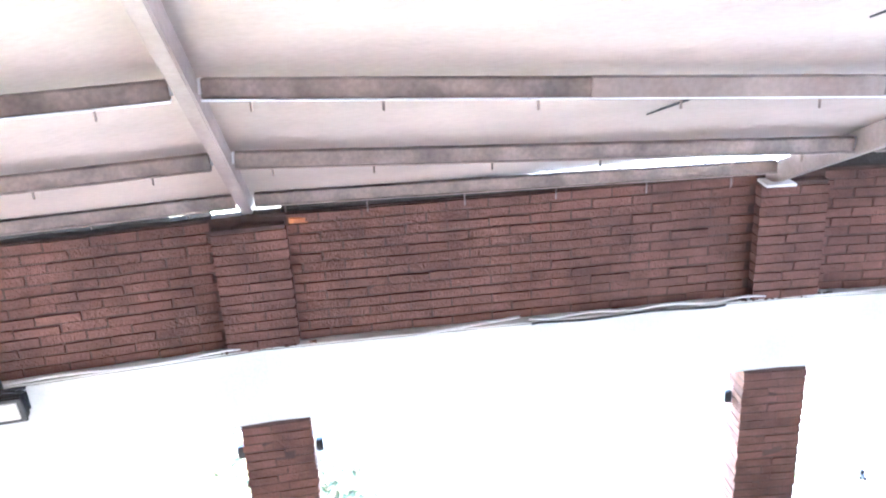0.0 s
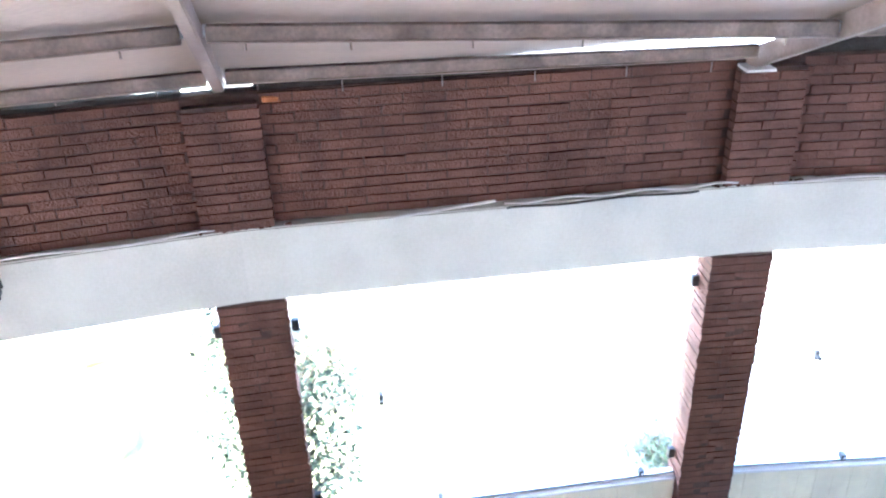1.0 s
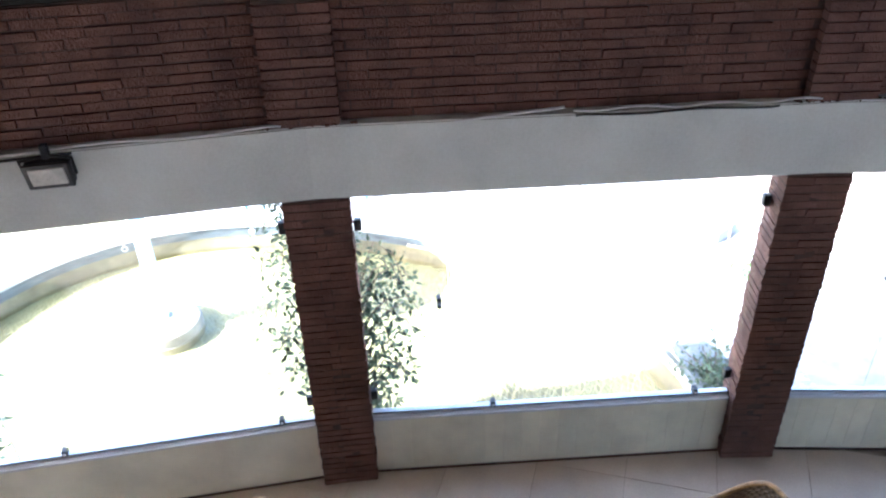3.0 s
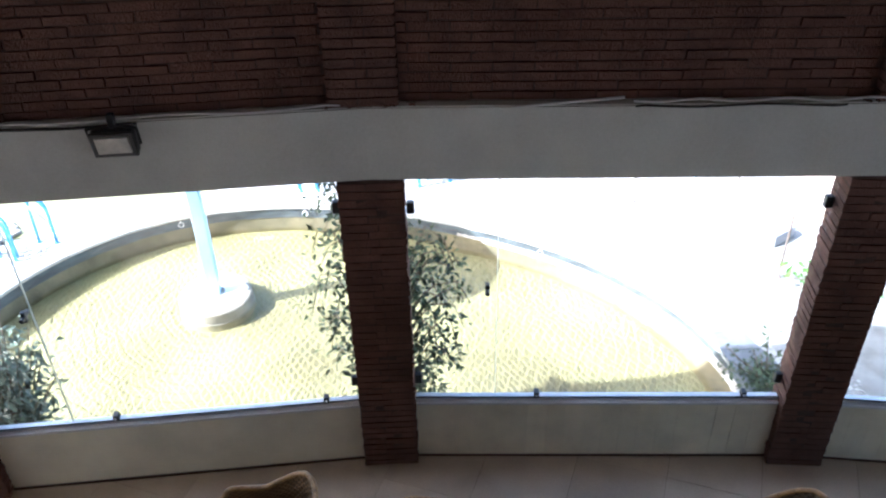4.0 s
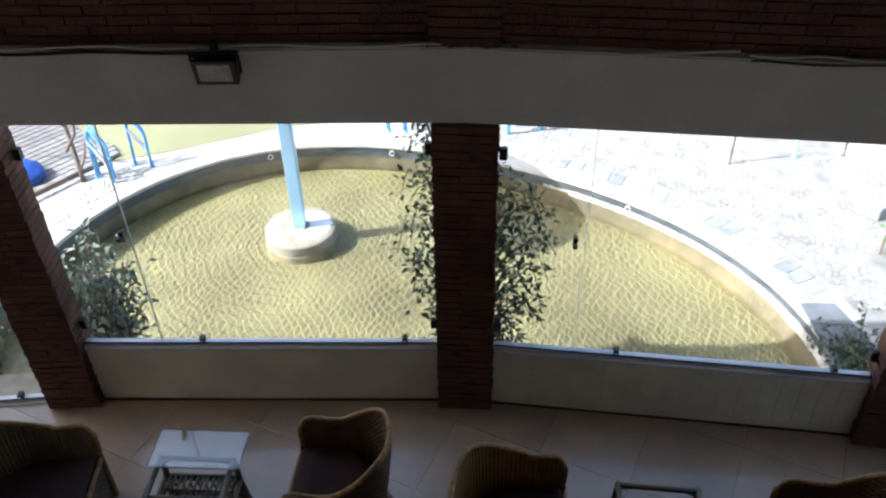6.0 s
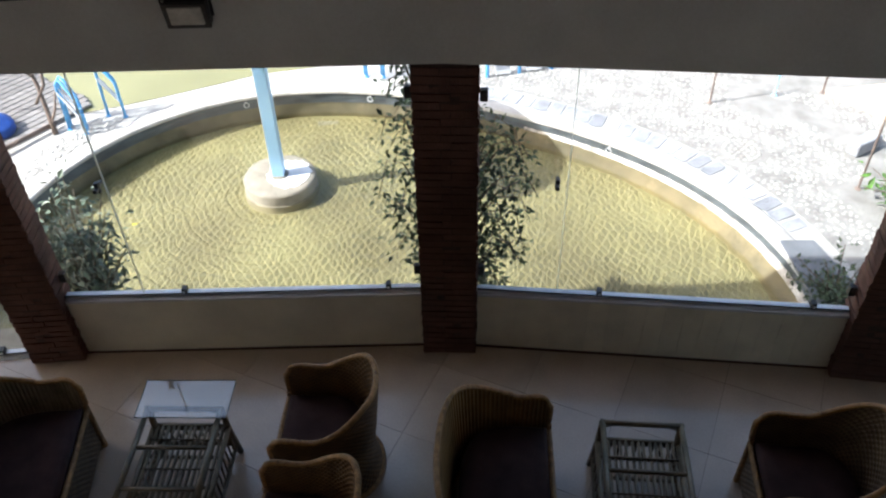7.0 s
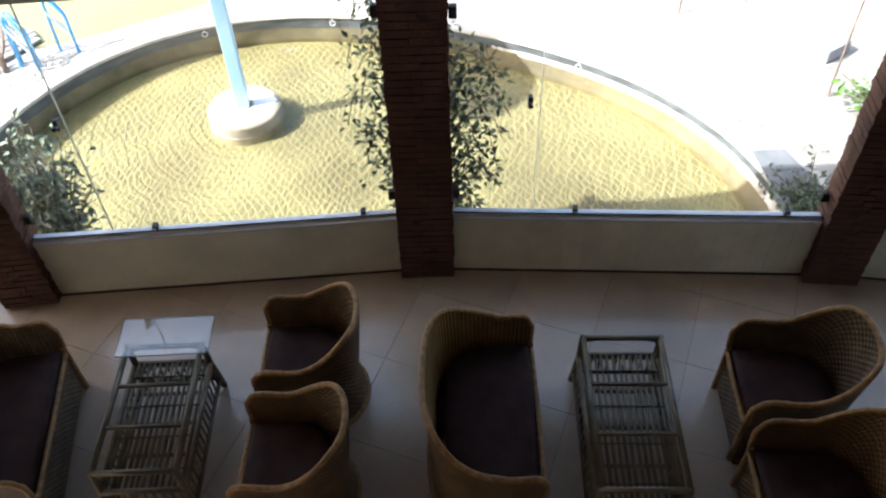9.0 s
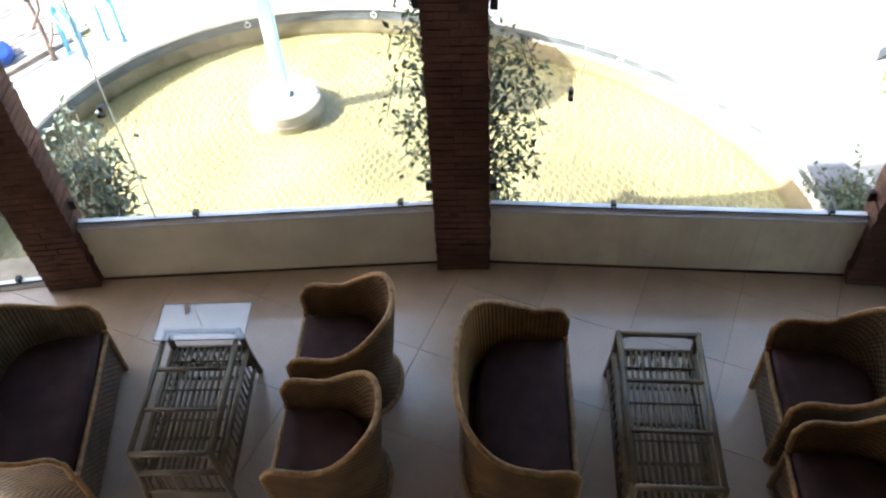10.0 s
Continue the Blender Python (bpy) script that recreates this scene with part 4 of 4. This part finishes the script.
for k in range(1500):                                 # loose pebbles by the ladder
    px, py = rng.uniform(-5.75, -4.98), rng.uniform(4.6, 5.98)
    d = Vector((px, py)) - POOL
    if d.length - (shore(math.atan2(d.y, d.x)) - POOL).length > 0.22 and d.length - (shore(math.atan2(d.y, d.x)) - POOL).length < 0.5 and noise.noise(Vector((px * 3, py * 3, 1))) > -0.25:
        pebble(bm, px, py, GROUND - 0.004, rng.uniform(0.01, 0.028))
solo("cobbles", bm, COBBLE, "pale river cobbles bedded in mortar", "cobbles", kind="stuff")

bed = bmesh.new()
rings = [[bed.verts.new((*shore(math.radians(d), g), GROUND + 0.003)) for d in range(4, 97, 3)] for g in (0.43, 3.6)]
for k in range(len(rings[0]) - 1):
    bed.faces.new((rings[0][k], rings[0][k + 1], rings[1][k + 1], rings[1][k]))
solo("mortar_bed", bed, GRAVELBED, "grey mortar bed between the cobbles", "paving", kind="structure")

# rosette of pebbles round the drain
drain = thing("pebble_rosette", pose(1.11, 6.89, GROUND), "round rosette of pale pebbles set in mortar", "rosette")
bm = bmesh.new()
for rr, cnt in ((0.0, 1), (0.056, 6), (0.11, 12), (0.163, 18)):
    for k in range(cnt):
        t = 2 * math.pi * k / cnt
        pebble(bm, rr * math.cos(t), rr * math.sin(t), -0.003, 0.026)
part("pebbles", bm, COBBLE, drain)
part("bed", lathe([(0.19, -0.002), (0.19, 0.005), (0.02, 0.006)], 32), GRAVELBED, drain, "grey mortar between the pebbles")

# flat grey stones in a row along the pool
row = thing("stone_border", pose(0, 0, 0), "row of flat blue-grey stones along the pool", "border", kind="structure")
base = finish("border_stone", prism([(-0.09, -0.06), (0.085, -0.065), (0.095, 0.0), (0.08, 0.062), (-0.085, 0.06), (-0.098, 0.005)], 0, 0.008), STEPSTONE)
a = math.radians(35)
while a < math.radians(96):
    p, q = shore(a, 0.295), shore(a + 0.01, 0.295)
    ob = new("border_stone", base)
    ob.parent = row
    d = q - p
    ob.matrix_basis = pose(p.x, p.y, GROUND, 0, 0, math.degrees(math.atan2(d.y, d.x)) + 90 + rng.uniform(-9, 9)) @ Matrix.Diagonal((rng.uniform(1.1, 1.3), rng.uniform(0.95, 1.15), 1, 1))
    a += 0.155 / (p - POOL).length * rng.uniform(0.95, 1.1)

slabs = thing("slate_path", pose(0, 0, 0), "dark blue-grey slate slabs beside the pool coping", "path", kind="structure")
left, right = (Vector((1.42, 5.59)), Vector((1.70, 4.84))), (Vector((1.69, 5.665)), Vector((2.16, 4.90)))
for f0, f1 in ((0.0, 0.30), (0.31, 0.62), (0.63, 0.98)):
    quad = [left[0].lerp(left[1], f0), right[0].lerp(right[1], f0), right[0].lerp(right[1], f1), left[0].lerp(left[1], f1)]
    part("slab", prism([tuple(p) for p in quad], GROUND, GROUND + 0.028 + rng.uniform(-0.002, 0.002)), SLATE, slabs)

solo("stone_block", box((0.34, 0.13, 0.14), pose(2.2, 7.18, GROUND + 0.07, 0, 0, 47), 0.02, seg=2), STEPSTONE, "grey stone block lying on the paving", "block")
solo("terrace", prism([(1.92, 8.15), (6.5, 10.4), (6.5, 6.5), (3.1, 7.34)], GROUND, GROUND + 0.05), PINK, "raised pinkish terrace slab", "terrace", kind="structure")

# thin posts with a shadow
for x, y, hgt, mat in ((0.78, 7.68, 0.95, RUST), (1.418, 7.987, 0.24, PALEBLUE), (2.108, 6.524, 1.0, RUST), (1.90, 8.17, 0.7, RUST)):
    post = thing("thin_post", pose(x, y, GROUND), "thin painted steel post standing in the paving", "post", "thin posts")
    part("rod", tube([(0, 0, 0), (0, 0, hgt)], 0.011, 8), mat, post)
    part("foot", lathe([(0.03, 0.0), (0.03, 0.012), (0.012, 0.016)], 12), mat, post)

# swimming pool beyond the walkway, its ladders and the wooden deck
solo("far_pool_water", prism([(-5.5, 5.86), (-5.12, 6.12), (-4.66, 6.5), (-4.0, 7.08), (-2.85, 7.72), (-1.75, 8.35), (-1.75, 16), (-16, 16), (-16, 7.2), (-6.3, 6.35)], GROUND + 0.002, GROUND + 0.006),
     FARWATER, "yellow-green water of a larger swimming pool", "water", kind="structure")


def ladder(x, y, deg, width=0.2):
    """Two leaning hoops, one behind the other, tied by pale braces."""
    ob = thing("pool_ladder", pose(x, y, GROUND, 0, 0, deg), "blue painted steel pool ladder with bent rails", "ladder", "pool ladders")
    w = width / 2
    for dx, dy in ((0.0, 0.0), (-0.035, 0.06)):
        part("rail", tube([(w + dx, dy, 0), (w + dx, dy, 0.36), (w * 0.85 + dx, dy + 0.005, 0.41), (-w * 0.3 + dx, dy + 0.03, 0.53), (-w * 0.75 + dx, dy + 0.035, 0.55), (-w + dx, dy + 0.02, 0.5), (-w + dx, dy, 0)], 0.0135, 8), BLUE, ob, smooth=True)
        part("cross_brace", tube([(w + dx, dy, 0.17), (-w + dx, dy, 0.43)], 0.01, 8), WHITE, ob, "white painted brace")
    for sx in (-1, 1):
        part("foot", lathe([(0.026, 0.0), (0.026, 0.008), (0.015, 0.014)], 12), BLUE, ob, m=pose(sx * w, 0, 0))
        part("rung", tube([(sx * w, 0, 0.26), (sx * w - 0.035, 0.06, 0.26)], 0.01, 8), PALEBLUE, ob)


ladder(-5.284, 5.572, -8, 0.22)
ladder(-5.065, 5.924, 8, 0.185)
ladder(-2.74, 7.334, 10, 0.19)
deck = thing("wooden_deck", pose(-5.62, 5.25, GROUND, 0, 0, 68), "weathered grey plank deck", "deck", kind="structure")
plank = finish("plank", box((1.15, 0.082, 0.03), None, 0.004), DECK)
for k in range(22):
    ob = new("plank", plank)
    ob.parent = deck
    ob.matrix_basis = pose(0.24 + rng.uniform(-0.03, 0.03), 0.15 + k * 0.094, 0.03)
rail = thing("log_rail", pose(0, 0, 0), "rough brown log railing beside the deck", "railing")
part("post", tube([(-5.48, 5.48, GROUND), (-5.56, 5.56, 0.0), (-5.62, 5.62, 0.25), (-5.72, 5.68, 0.6)], [0.027, 0.023, 0.02, 0.016], 8), LOG, rail, smooth=True)
part("branch", tube([(-5.60, 5.50, 0.12), (-5.5, 5.58, 0.3), (-5.52, 5.68, 0.62), (-5.6, 5.74, 0.95)], [0.016, 0.014, 0.012, 0.008], 8), LOG, rail, smooth=True)
part("log", tube([(-6.1, 4.55, GROUND + 0.05), (-5.76, 4.98, GROUND + 0.07), (-5.54, 5.6, GROUND + 0.06)], [0.026, 0.023, 0.022], 8), LOG, rail, smooth=True)
part("fork", tube([(-5.64, 5.63, 0.34), (-5.78, 5.6, 0.48), (-5.98, 5.62, 0.62)], [0.017, 0.013, 0.009], 8), LOG, rail, smooth=True)
part("fork", tube([(-5.52, 5.52, -0.1), (-5.44, 5.55, 0.06), (-5.42, 5.6, 0.22)], [0.015, 0.012, 0.009], 8), LOG, rail, smooth=True)
part("top_bar", tube([(-6.9, 5.3, 0.62), (-6.3, 5.45, 0.6), (-5.72, 5.6, 0.55)], [0.022, 0.02, 0.016], 8), LOG, rail, smooth=True)
bm = bmesh.new()
bmesh.ops.create_icosphere(bm, subdivisions=3, radius=0.27)
for v in bm.verts:
    q = noise.noise(v.co * 9) * 0.05
    v.co = Vector((v.co.x * (1.1 + q), v.co.y * (0.8 + q), max(-0.02, v.co.z * 0.62 + q)))
solo("tarpaulin_bundle", bm, TARP, "crumpled bright blue tarpaulin bundle on the deck", "tarpaulin", smooth=True, m=pose(-6.12, 5.3, GROUND + 0.07))

# blue and white barrier far behind the pool
bar = thing("play_barrier", pose(-1.56, 7.635, GROUND, 0, 0, 28.8), "blue steel barrier with white panels", "barrier")
for x in (0.0, 0.36, 0.73):
    part("post", tube([(x, 0, 0), (x, 0, 0.5)], 0.022, 8), BLUE, bar)
for x in (0.17, 0.52):
    part("panel", box((0.17, 0.02, 0.26), pose(x, 0.02, 0.15, -20), 0.004), WHITE, bar)
part("top_bar", tube([(0, 0, 0.47), (0.73, 0, 0.47)], 0.018, 8), BLUE, bar)


# ---------------------------------------------------------------- plants
def leaf(bm, p, out, size, rng):
    """One pointed, slightly folded leaf."""
    d = Vector(out).normalized()
    side = d.cross(Vector((rng.uniform(-0.5, 0.5), rng.uniform(-0.5, 0.5), 1))).normalized()
    up = side.cross(d)
    fold = up * size * 0.12
    a, b = p, p + d * size
    l1, l2 = p + d * size * 0.38 + side * size * 0.27 + fold, p + d * size * 0.38 - side * size * 0.27 + fold
    mid = p + d * size * 0.45
    v = [bm.verts.new(q) for q in (a, l1, b, l2, mid)]
    bm.faces.new((v[0], v[1], v[4])), bm.faces.new((v[1], v[2], v[4])), bm.faces.new((v[2], v[3], v[4])), bm.faces.new((v[3], v[0], v[4]))


def plant(name, m, stems, label, category, size, every, mat, seed, spread=0.06):
    """Stems are lists of points; leaves sit all along them."""
    rng = random.Random(seed)
    ob = thing(name, m, label, category)
    twigs, leaves = bmesh.new(), bmesh.new()
    for pts in stems:
        pts = [Vector(p) for p in pts]
        tube(pts, [0.006 * (1 - 0.7 * k / len(pts)) for k in range(len(pts))], 5, twigs)
        for a, b in zip(pts, pts[1:]):
            n = max(1, int((b - a).length / every))
            for k in range(n):
                p = a.lerp(b, (k + rng.random()) / n)
                o = Vector((rng.gauss(0, 1), rng.gauss(0, 1), rng.gauss(-0.1, 0.7)))
                leaf(leaves, p + o * spread * rng.random(), o, size * rng.uniform(0.6, 1.25), rng)
    part("stems", twigs, TWIG, ob, smooth=True)
    part("foliage", leaves, mat, ob)
    return ob


rng = random.Random(5)
stems = []
for s, reach, count in ((1, 0.40, 26), (-1, 0.30, 17)):      # climber on both sides of the column
    for k in range(count):
        z = (0.2 + 1.3 * k / count) if s > 0 else (0.5 + 1.6 * k / count)
        r = reach * (0.35 + 0.65 * rng.random()) * (0.55 + 0.45 * math.sin(math.pi * min(1, (z - 0.1) / 1.9)))
        x0 = s * 0.17
        stems.append([(x0, 0.42, z - 0.12), (x0 + s * r * 0.4, 0.45 + rng.uniform(-0.05, 0.1), z + rng.uniform(-0.02, 0.08)),
                      (x0 + s * r * 0.8, 0.47 + rng.uniform(-0.08, 0.12), z + rng.uniform(-0.08, 0.08)), (x0 + s * r, 0.48 + rng.uniform(-0.1, 0.12), z - rng.uniform(0.05, 0.2))])
    for k in range(5):
        stems.append([(s * (0.12 + 0.05 * rng.random()), 0.40, z) for z in (-0.3, 0.3, 0.8, 1.3, 1.75)])
stems.append([(-0.17, 0.42, 1.7), (-0.26, 0.45, 2.0), (-0.33, 0.46, 2.16)])
plant("climbing_vine", corner_frame(3) @ pose(0, -0.16, 0.1), stems, "dark green climbing vine on the outer side of the brick column", "vine", 0.054, 0.019, LEAF, 7)

stems = []
for k in range(40):
    t, r = rng.random() * 6.28, rng.uniform(0.05, 0.36)
    hgt = rng.uniform(0.45, 0.98) * (1 - r * 0.6)
    c, s = math.cos(t), math.sin(t)
    stems.append([(0.05 * c, 0.05 * s, 0), (0.4 * r * c, 0.4 * r * s, hgt * 0.5), (0.8 * r * c, 0.8 * r * s, hgt * 0.85), (r * c, r * s, hgt)])
solo("planting_bed", prism([tuple((bay(BAY_A, u, d) @ Vector((0, 0, 0))).xy) for u, d in ((-0.3, 0.2), (2.95, 0.2), (2.95, 0.6), (0.7, 0.64), (-0.3, 0.75))], BOTTOM, GROUND), GRAVELBED, "narrow planting bed against the front wall", "planting bed", kind="structure")
plant("garden_bush", pose(-3.53, 3.37, GROUND) @ Matrix.Diagonal((1.2, 1.0, 1.5, 1)), stems, "dense grey-green bush outside the window", "bush", 0.062, 0.013, GREY_LEAF, 8)
plant("garden_bush", pose(-4.45, 3.0, GROUND) @ Matrix.Scale(0.8, 4), stems, "dark green bush outside the glass door", "bush", 0.06, 0.03, LEAF, 9)
stems = []
for k in range(22):
    t, r = rng.random() * 6.28, rng.uniform(0.1, 0.34)
    c, s = math.cos(t), math.sin(t)
    stems.append([(0, 0, 0), (0.5 * r * c, 0.5 * r * s, 0.12), (r * c, r * s, rng.uniform(0.12, 0.3))])
plant("low_shrub", pose(1.80, 4.98, GROUND) @ Matrix.Scale(1.15, 4), stems, "small grey-green shrub at the pool's edge", "shrub", 0.045, 0.011, LEAF, 10)
plant("low_shrub", pose(2.5, 6.3, GROUND) @ Matrix.Scale(1.25, 4), stems, "bright green low plant in the paving", "shrub", 0.07, 0.022, BRIGHT_LEAF, 12)

# ---------------------------------------------------------------- bricks, panels and tiles as pieces
rng = random.Random(21)
BRICK_L, COURSE, JOINT = 0.208, 0.0515, 0.0095
shapes = []
for k in range(6):                                   # six worn brick shapes, one unit long, scaled along their length
    bm = box((1, 1, 1), None)
    for v in bm.verts:
        v.co += Vector((rng.uniform(-0.012, 0.012), rng.uniform(-0.05, 0.05), rng.uniform(-0.05, 0.05)))
    shapes.append(finish("brick", bm, BRICK))


def lay(parent, m, length, depth, height=COURSE - JOINT):
    ob = new("brick", shapes[rng.randrange(6)])
    ob.parent = parent
    ob.matrix_basis = m @ Matrix.Diagonal((length, depth, height, 1))
    return ob


def course(parent, frame_of, u0, u1, z, d, shift, depth=0.05, rough=0.006):
    u = u0 - shift
    while u < u1 - 0.01:
        a, b = max(u, u0), min(u + BRICK_L, u1)
        if b - a > 0.03:
            lay(parent, frame_of((a + b) / 2, d + rng.uniform(-rough, rough), z + rng.uniform(-0.002, 0.002)) @ pose(0, 0, 0, 0, rng.uniform(-0.5, 0.5), rng.uniform(-0.8, 0.8)), b - a - JOINT, depth)
        u += BRICK_L


rows = int((BRICK_TOP - BEAM_TOP) / COURSE)
for i in (BAY_DOOR, BAY_A, BAY_B, BAY_C):
    lo = COLUMN / 2
    for r in range(rows):
        course(band, lambda u, d, z: bay(i, u, d, z), lo, SPAN[i] - lo if i != BAY_C else 2.0, BEAM_TOP + (r + 0.5) * COURSE, -0.012, (BRICK_L / 2 if r % 2 else 0) + 0.05)

for i in (2, 3, 4):                                  # piers above the beam and brick columns below it
    pier = thing("brick_pier", corner_frame(i), "red brick pier on the beam carrying the rafter", "pier", "brick piers", "structure")
    part("core", box((COLUMN - 0.018, 0.26, BRICK_TOP - 0.045 - BEAM_TOP), pose(0, 0.035, (BRICK_TOP - 0.045 + BEAM_TOP) / 2)), MORTAR, pier)
    for r in range(rows - 1):
        z = BEAM_TOP + (r + 0.5) * COURSE
        first = BRICK_L if r % 2 else COLUMN - BRICK_L
        x = -COLUMN / 2
        for ln in (first, COLUMN - first):
            lay(pier, pose(x + ln / 2, -PROUD + 0.03 + rng.uniform(-0.003, 0.003), z), ln - JOINT * 0.8, 0.1)
            x += ln
    col = thing("brick_column", corner_frame(i), "dark red brick column with ragged brick edges", "column", "brick columns", "structure")
    part("core", box((COLUMN - 0.009, COL_DEPTH - 0.009, BEAM_LOW + 0.65), pose(0, -PROUD + COL_DEPTH / 2, (BEAM_LOW - 0.65) / 2)), MORTAR, col)
    for r in range(int(BEAM_LOW / COURSE)):
        z = (r + 0.5) * COURSE
        q, w = COLUMN / 2, COL_DEPTH / 2
        turn = 90 * (r % 2)
        for side, (cx, cy, rot) in enumerate(((0, -PROUD, 0), (q, -PROUD + w, 90), (0, -PROUD + COL_DEPTH, 180), (-q, -PROUD + w, 270))):
            # each face shows a stretcher and a header; the bond turns from course to course
            first = BRICK_L if (r + side) % 2 else COLUMN - BRICK_L
            x = -w if side % 2 else -q
            for ln in ((COL_DEPTH,) if side % 2 else (first, COLUMN - first)):
                f = pose(cx, cy, z, 0, 0, rot) @ pose(x + ln / 2, 0.05 + rng.uniform(-0.004, 0.005), 0)
                lay(col, f, ln - JOINT * 0.6, 0.1)
                x += ln

panel = finish("panel", box((0.1215, 0.01, SILL - 0.03), None, 0.0012), PANEL)
for i in (BAY_B, BAY_C):
    host = thing("wall_cladding", pose(0, 0, 0), "cream upright wall panels with narrow joints", "cladding", kind="structure")
    u = COLUMN / 2 + 0.063
    while u < SPAN[i] - COLUMN / 2 - 0.05:
        ob = new("panel", panel)
        ob.parent = host
        ob.matrix_basis = bay(i, u, 0.0, SILL / 2 + 0.012)
        u += 0.1235


def clip(poly, point, normal):
    """Keeps what lies on the inner side of a line."""
    out = []
    for p, q in zip(poly, poly[1:] + poly[:1]):
        dp, dq = (p - point).dot(normal), (q - point).dot(normal)
        if dp <= 0:
            out.append(p)
        if dp * dq < 0:
            out.append(p.lerp(q, dp / (dp - dq)))
    return out


TILE_SIZE, TILE_GAP, TILE_TURN = 0.60, 0.0028, radians(-8)
ca, sa = math.cos(TILE_TURN), math.sin(TILE_TURN)
edge = front_line(0.05)
for a in range(-9, 9):
    for b in range(-11, 4):
        s = (TILE_SIZE - TILE_GAP) / 2
        cx, cy = a * TILE_SIZE, b * TILE_SIZE
        poly = []
        for dx, dy in ((-s, -s), (s, -s), (s, s), (-s, s)):
            x, y = cx + dx, cy + dy
            poly.append(Vector((-1.883 + x * ca - y * sa, 2.667 + x * sa + y * ca)))
        for p, q in zip(edge, edge[1:]):
            d = q - p
            poly = clip(poly, p, Vector((-d.y, d.x)).normalized()) if poly else poly
        if len(poly) < 3:
            continue
        part("tile", prism([tuple(p) for p in poly], -0.011, rng.uniform(-0.0008, 0.0)), TILE, floor)

# a loose brick end at the pier's head, and mortar crumbs along the beam
end = corner_frame(3) @ pose(0.235, -PROUD + 0.06, BRICK_TOP - 0.045)
solo("brick_fragment", box((0.09, 0.06, 0.028), end @ pose(0, 0, 0, 0, 4, 6), 0.004), ORANGE, "broken orange brick end beside the pier", "brick")
for i in (3, 4):
    crumbs = thing("mortar_crumbs", corner_frame(i), "rough mortar crumbs along the pier's foot", "mortar", kind="stuff")
    bm = bmesh.new()
    for k in range(26):
        x = rng.uniform(-0.24, 0.26)
        box((rng.uniform(0.008, 0.03), rng.uniform(0.008, 0.02), rng.uniform(0.005, 0.014)), pose(x, -PROUD - 0.006 + rng.uniform(-0.008, 0.006), BEAM_TOP + 0.003, rng.uniform(-20, 20), rng.uniform(-20, 20), rng.uniform(0, 90)), 0, bm)
    part("crumbs", bm, MORTAR if i == 4 else BRICK, crumbs)
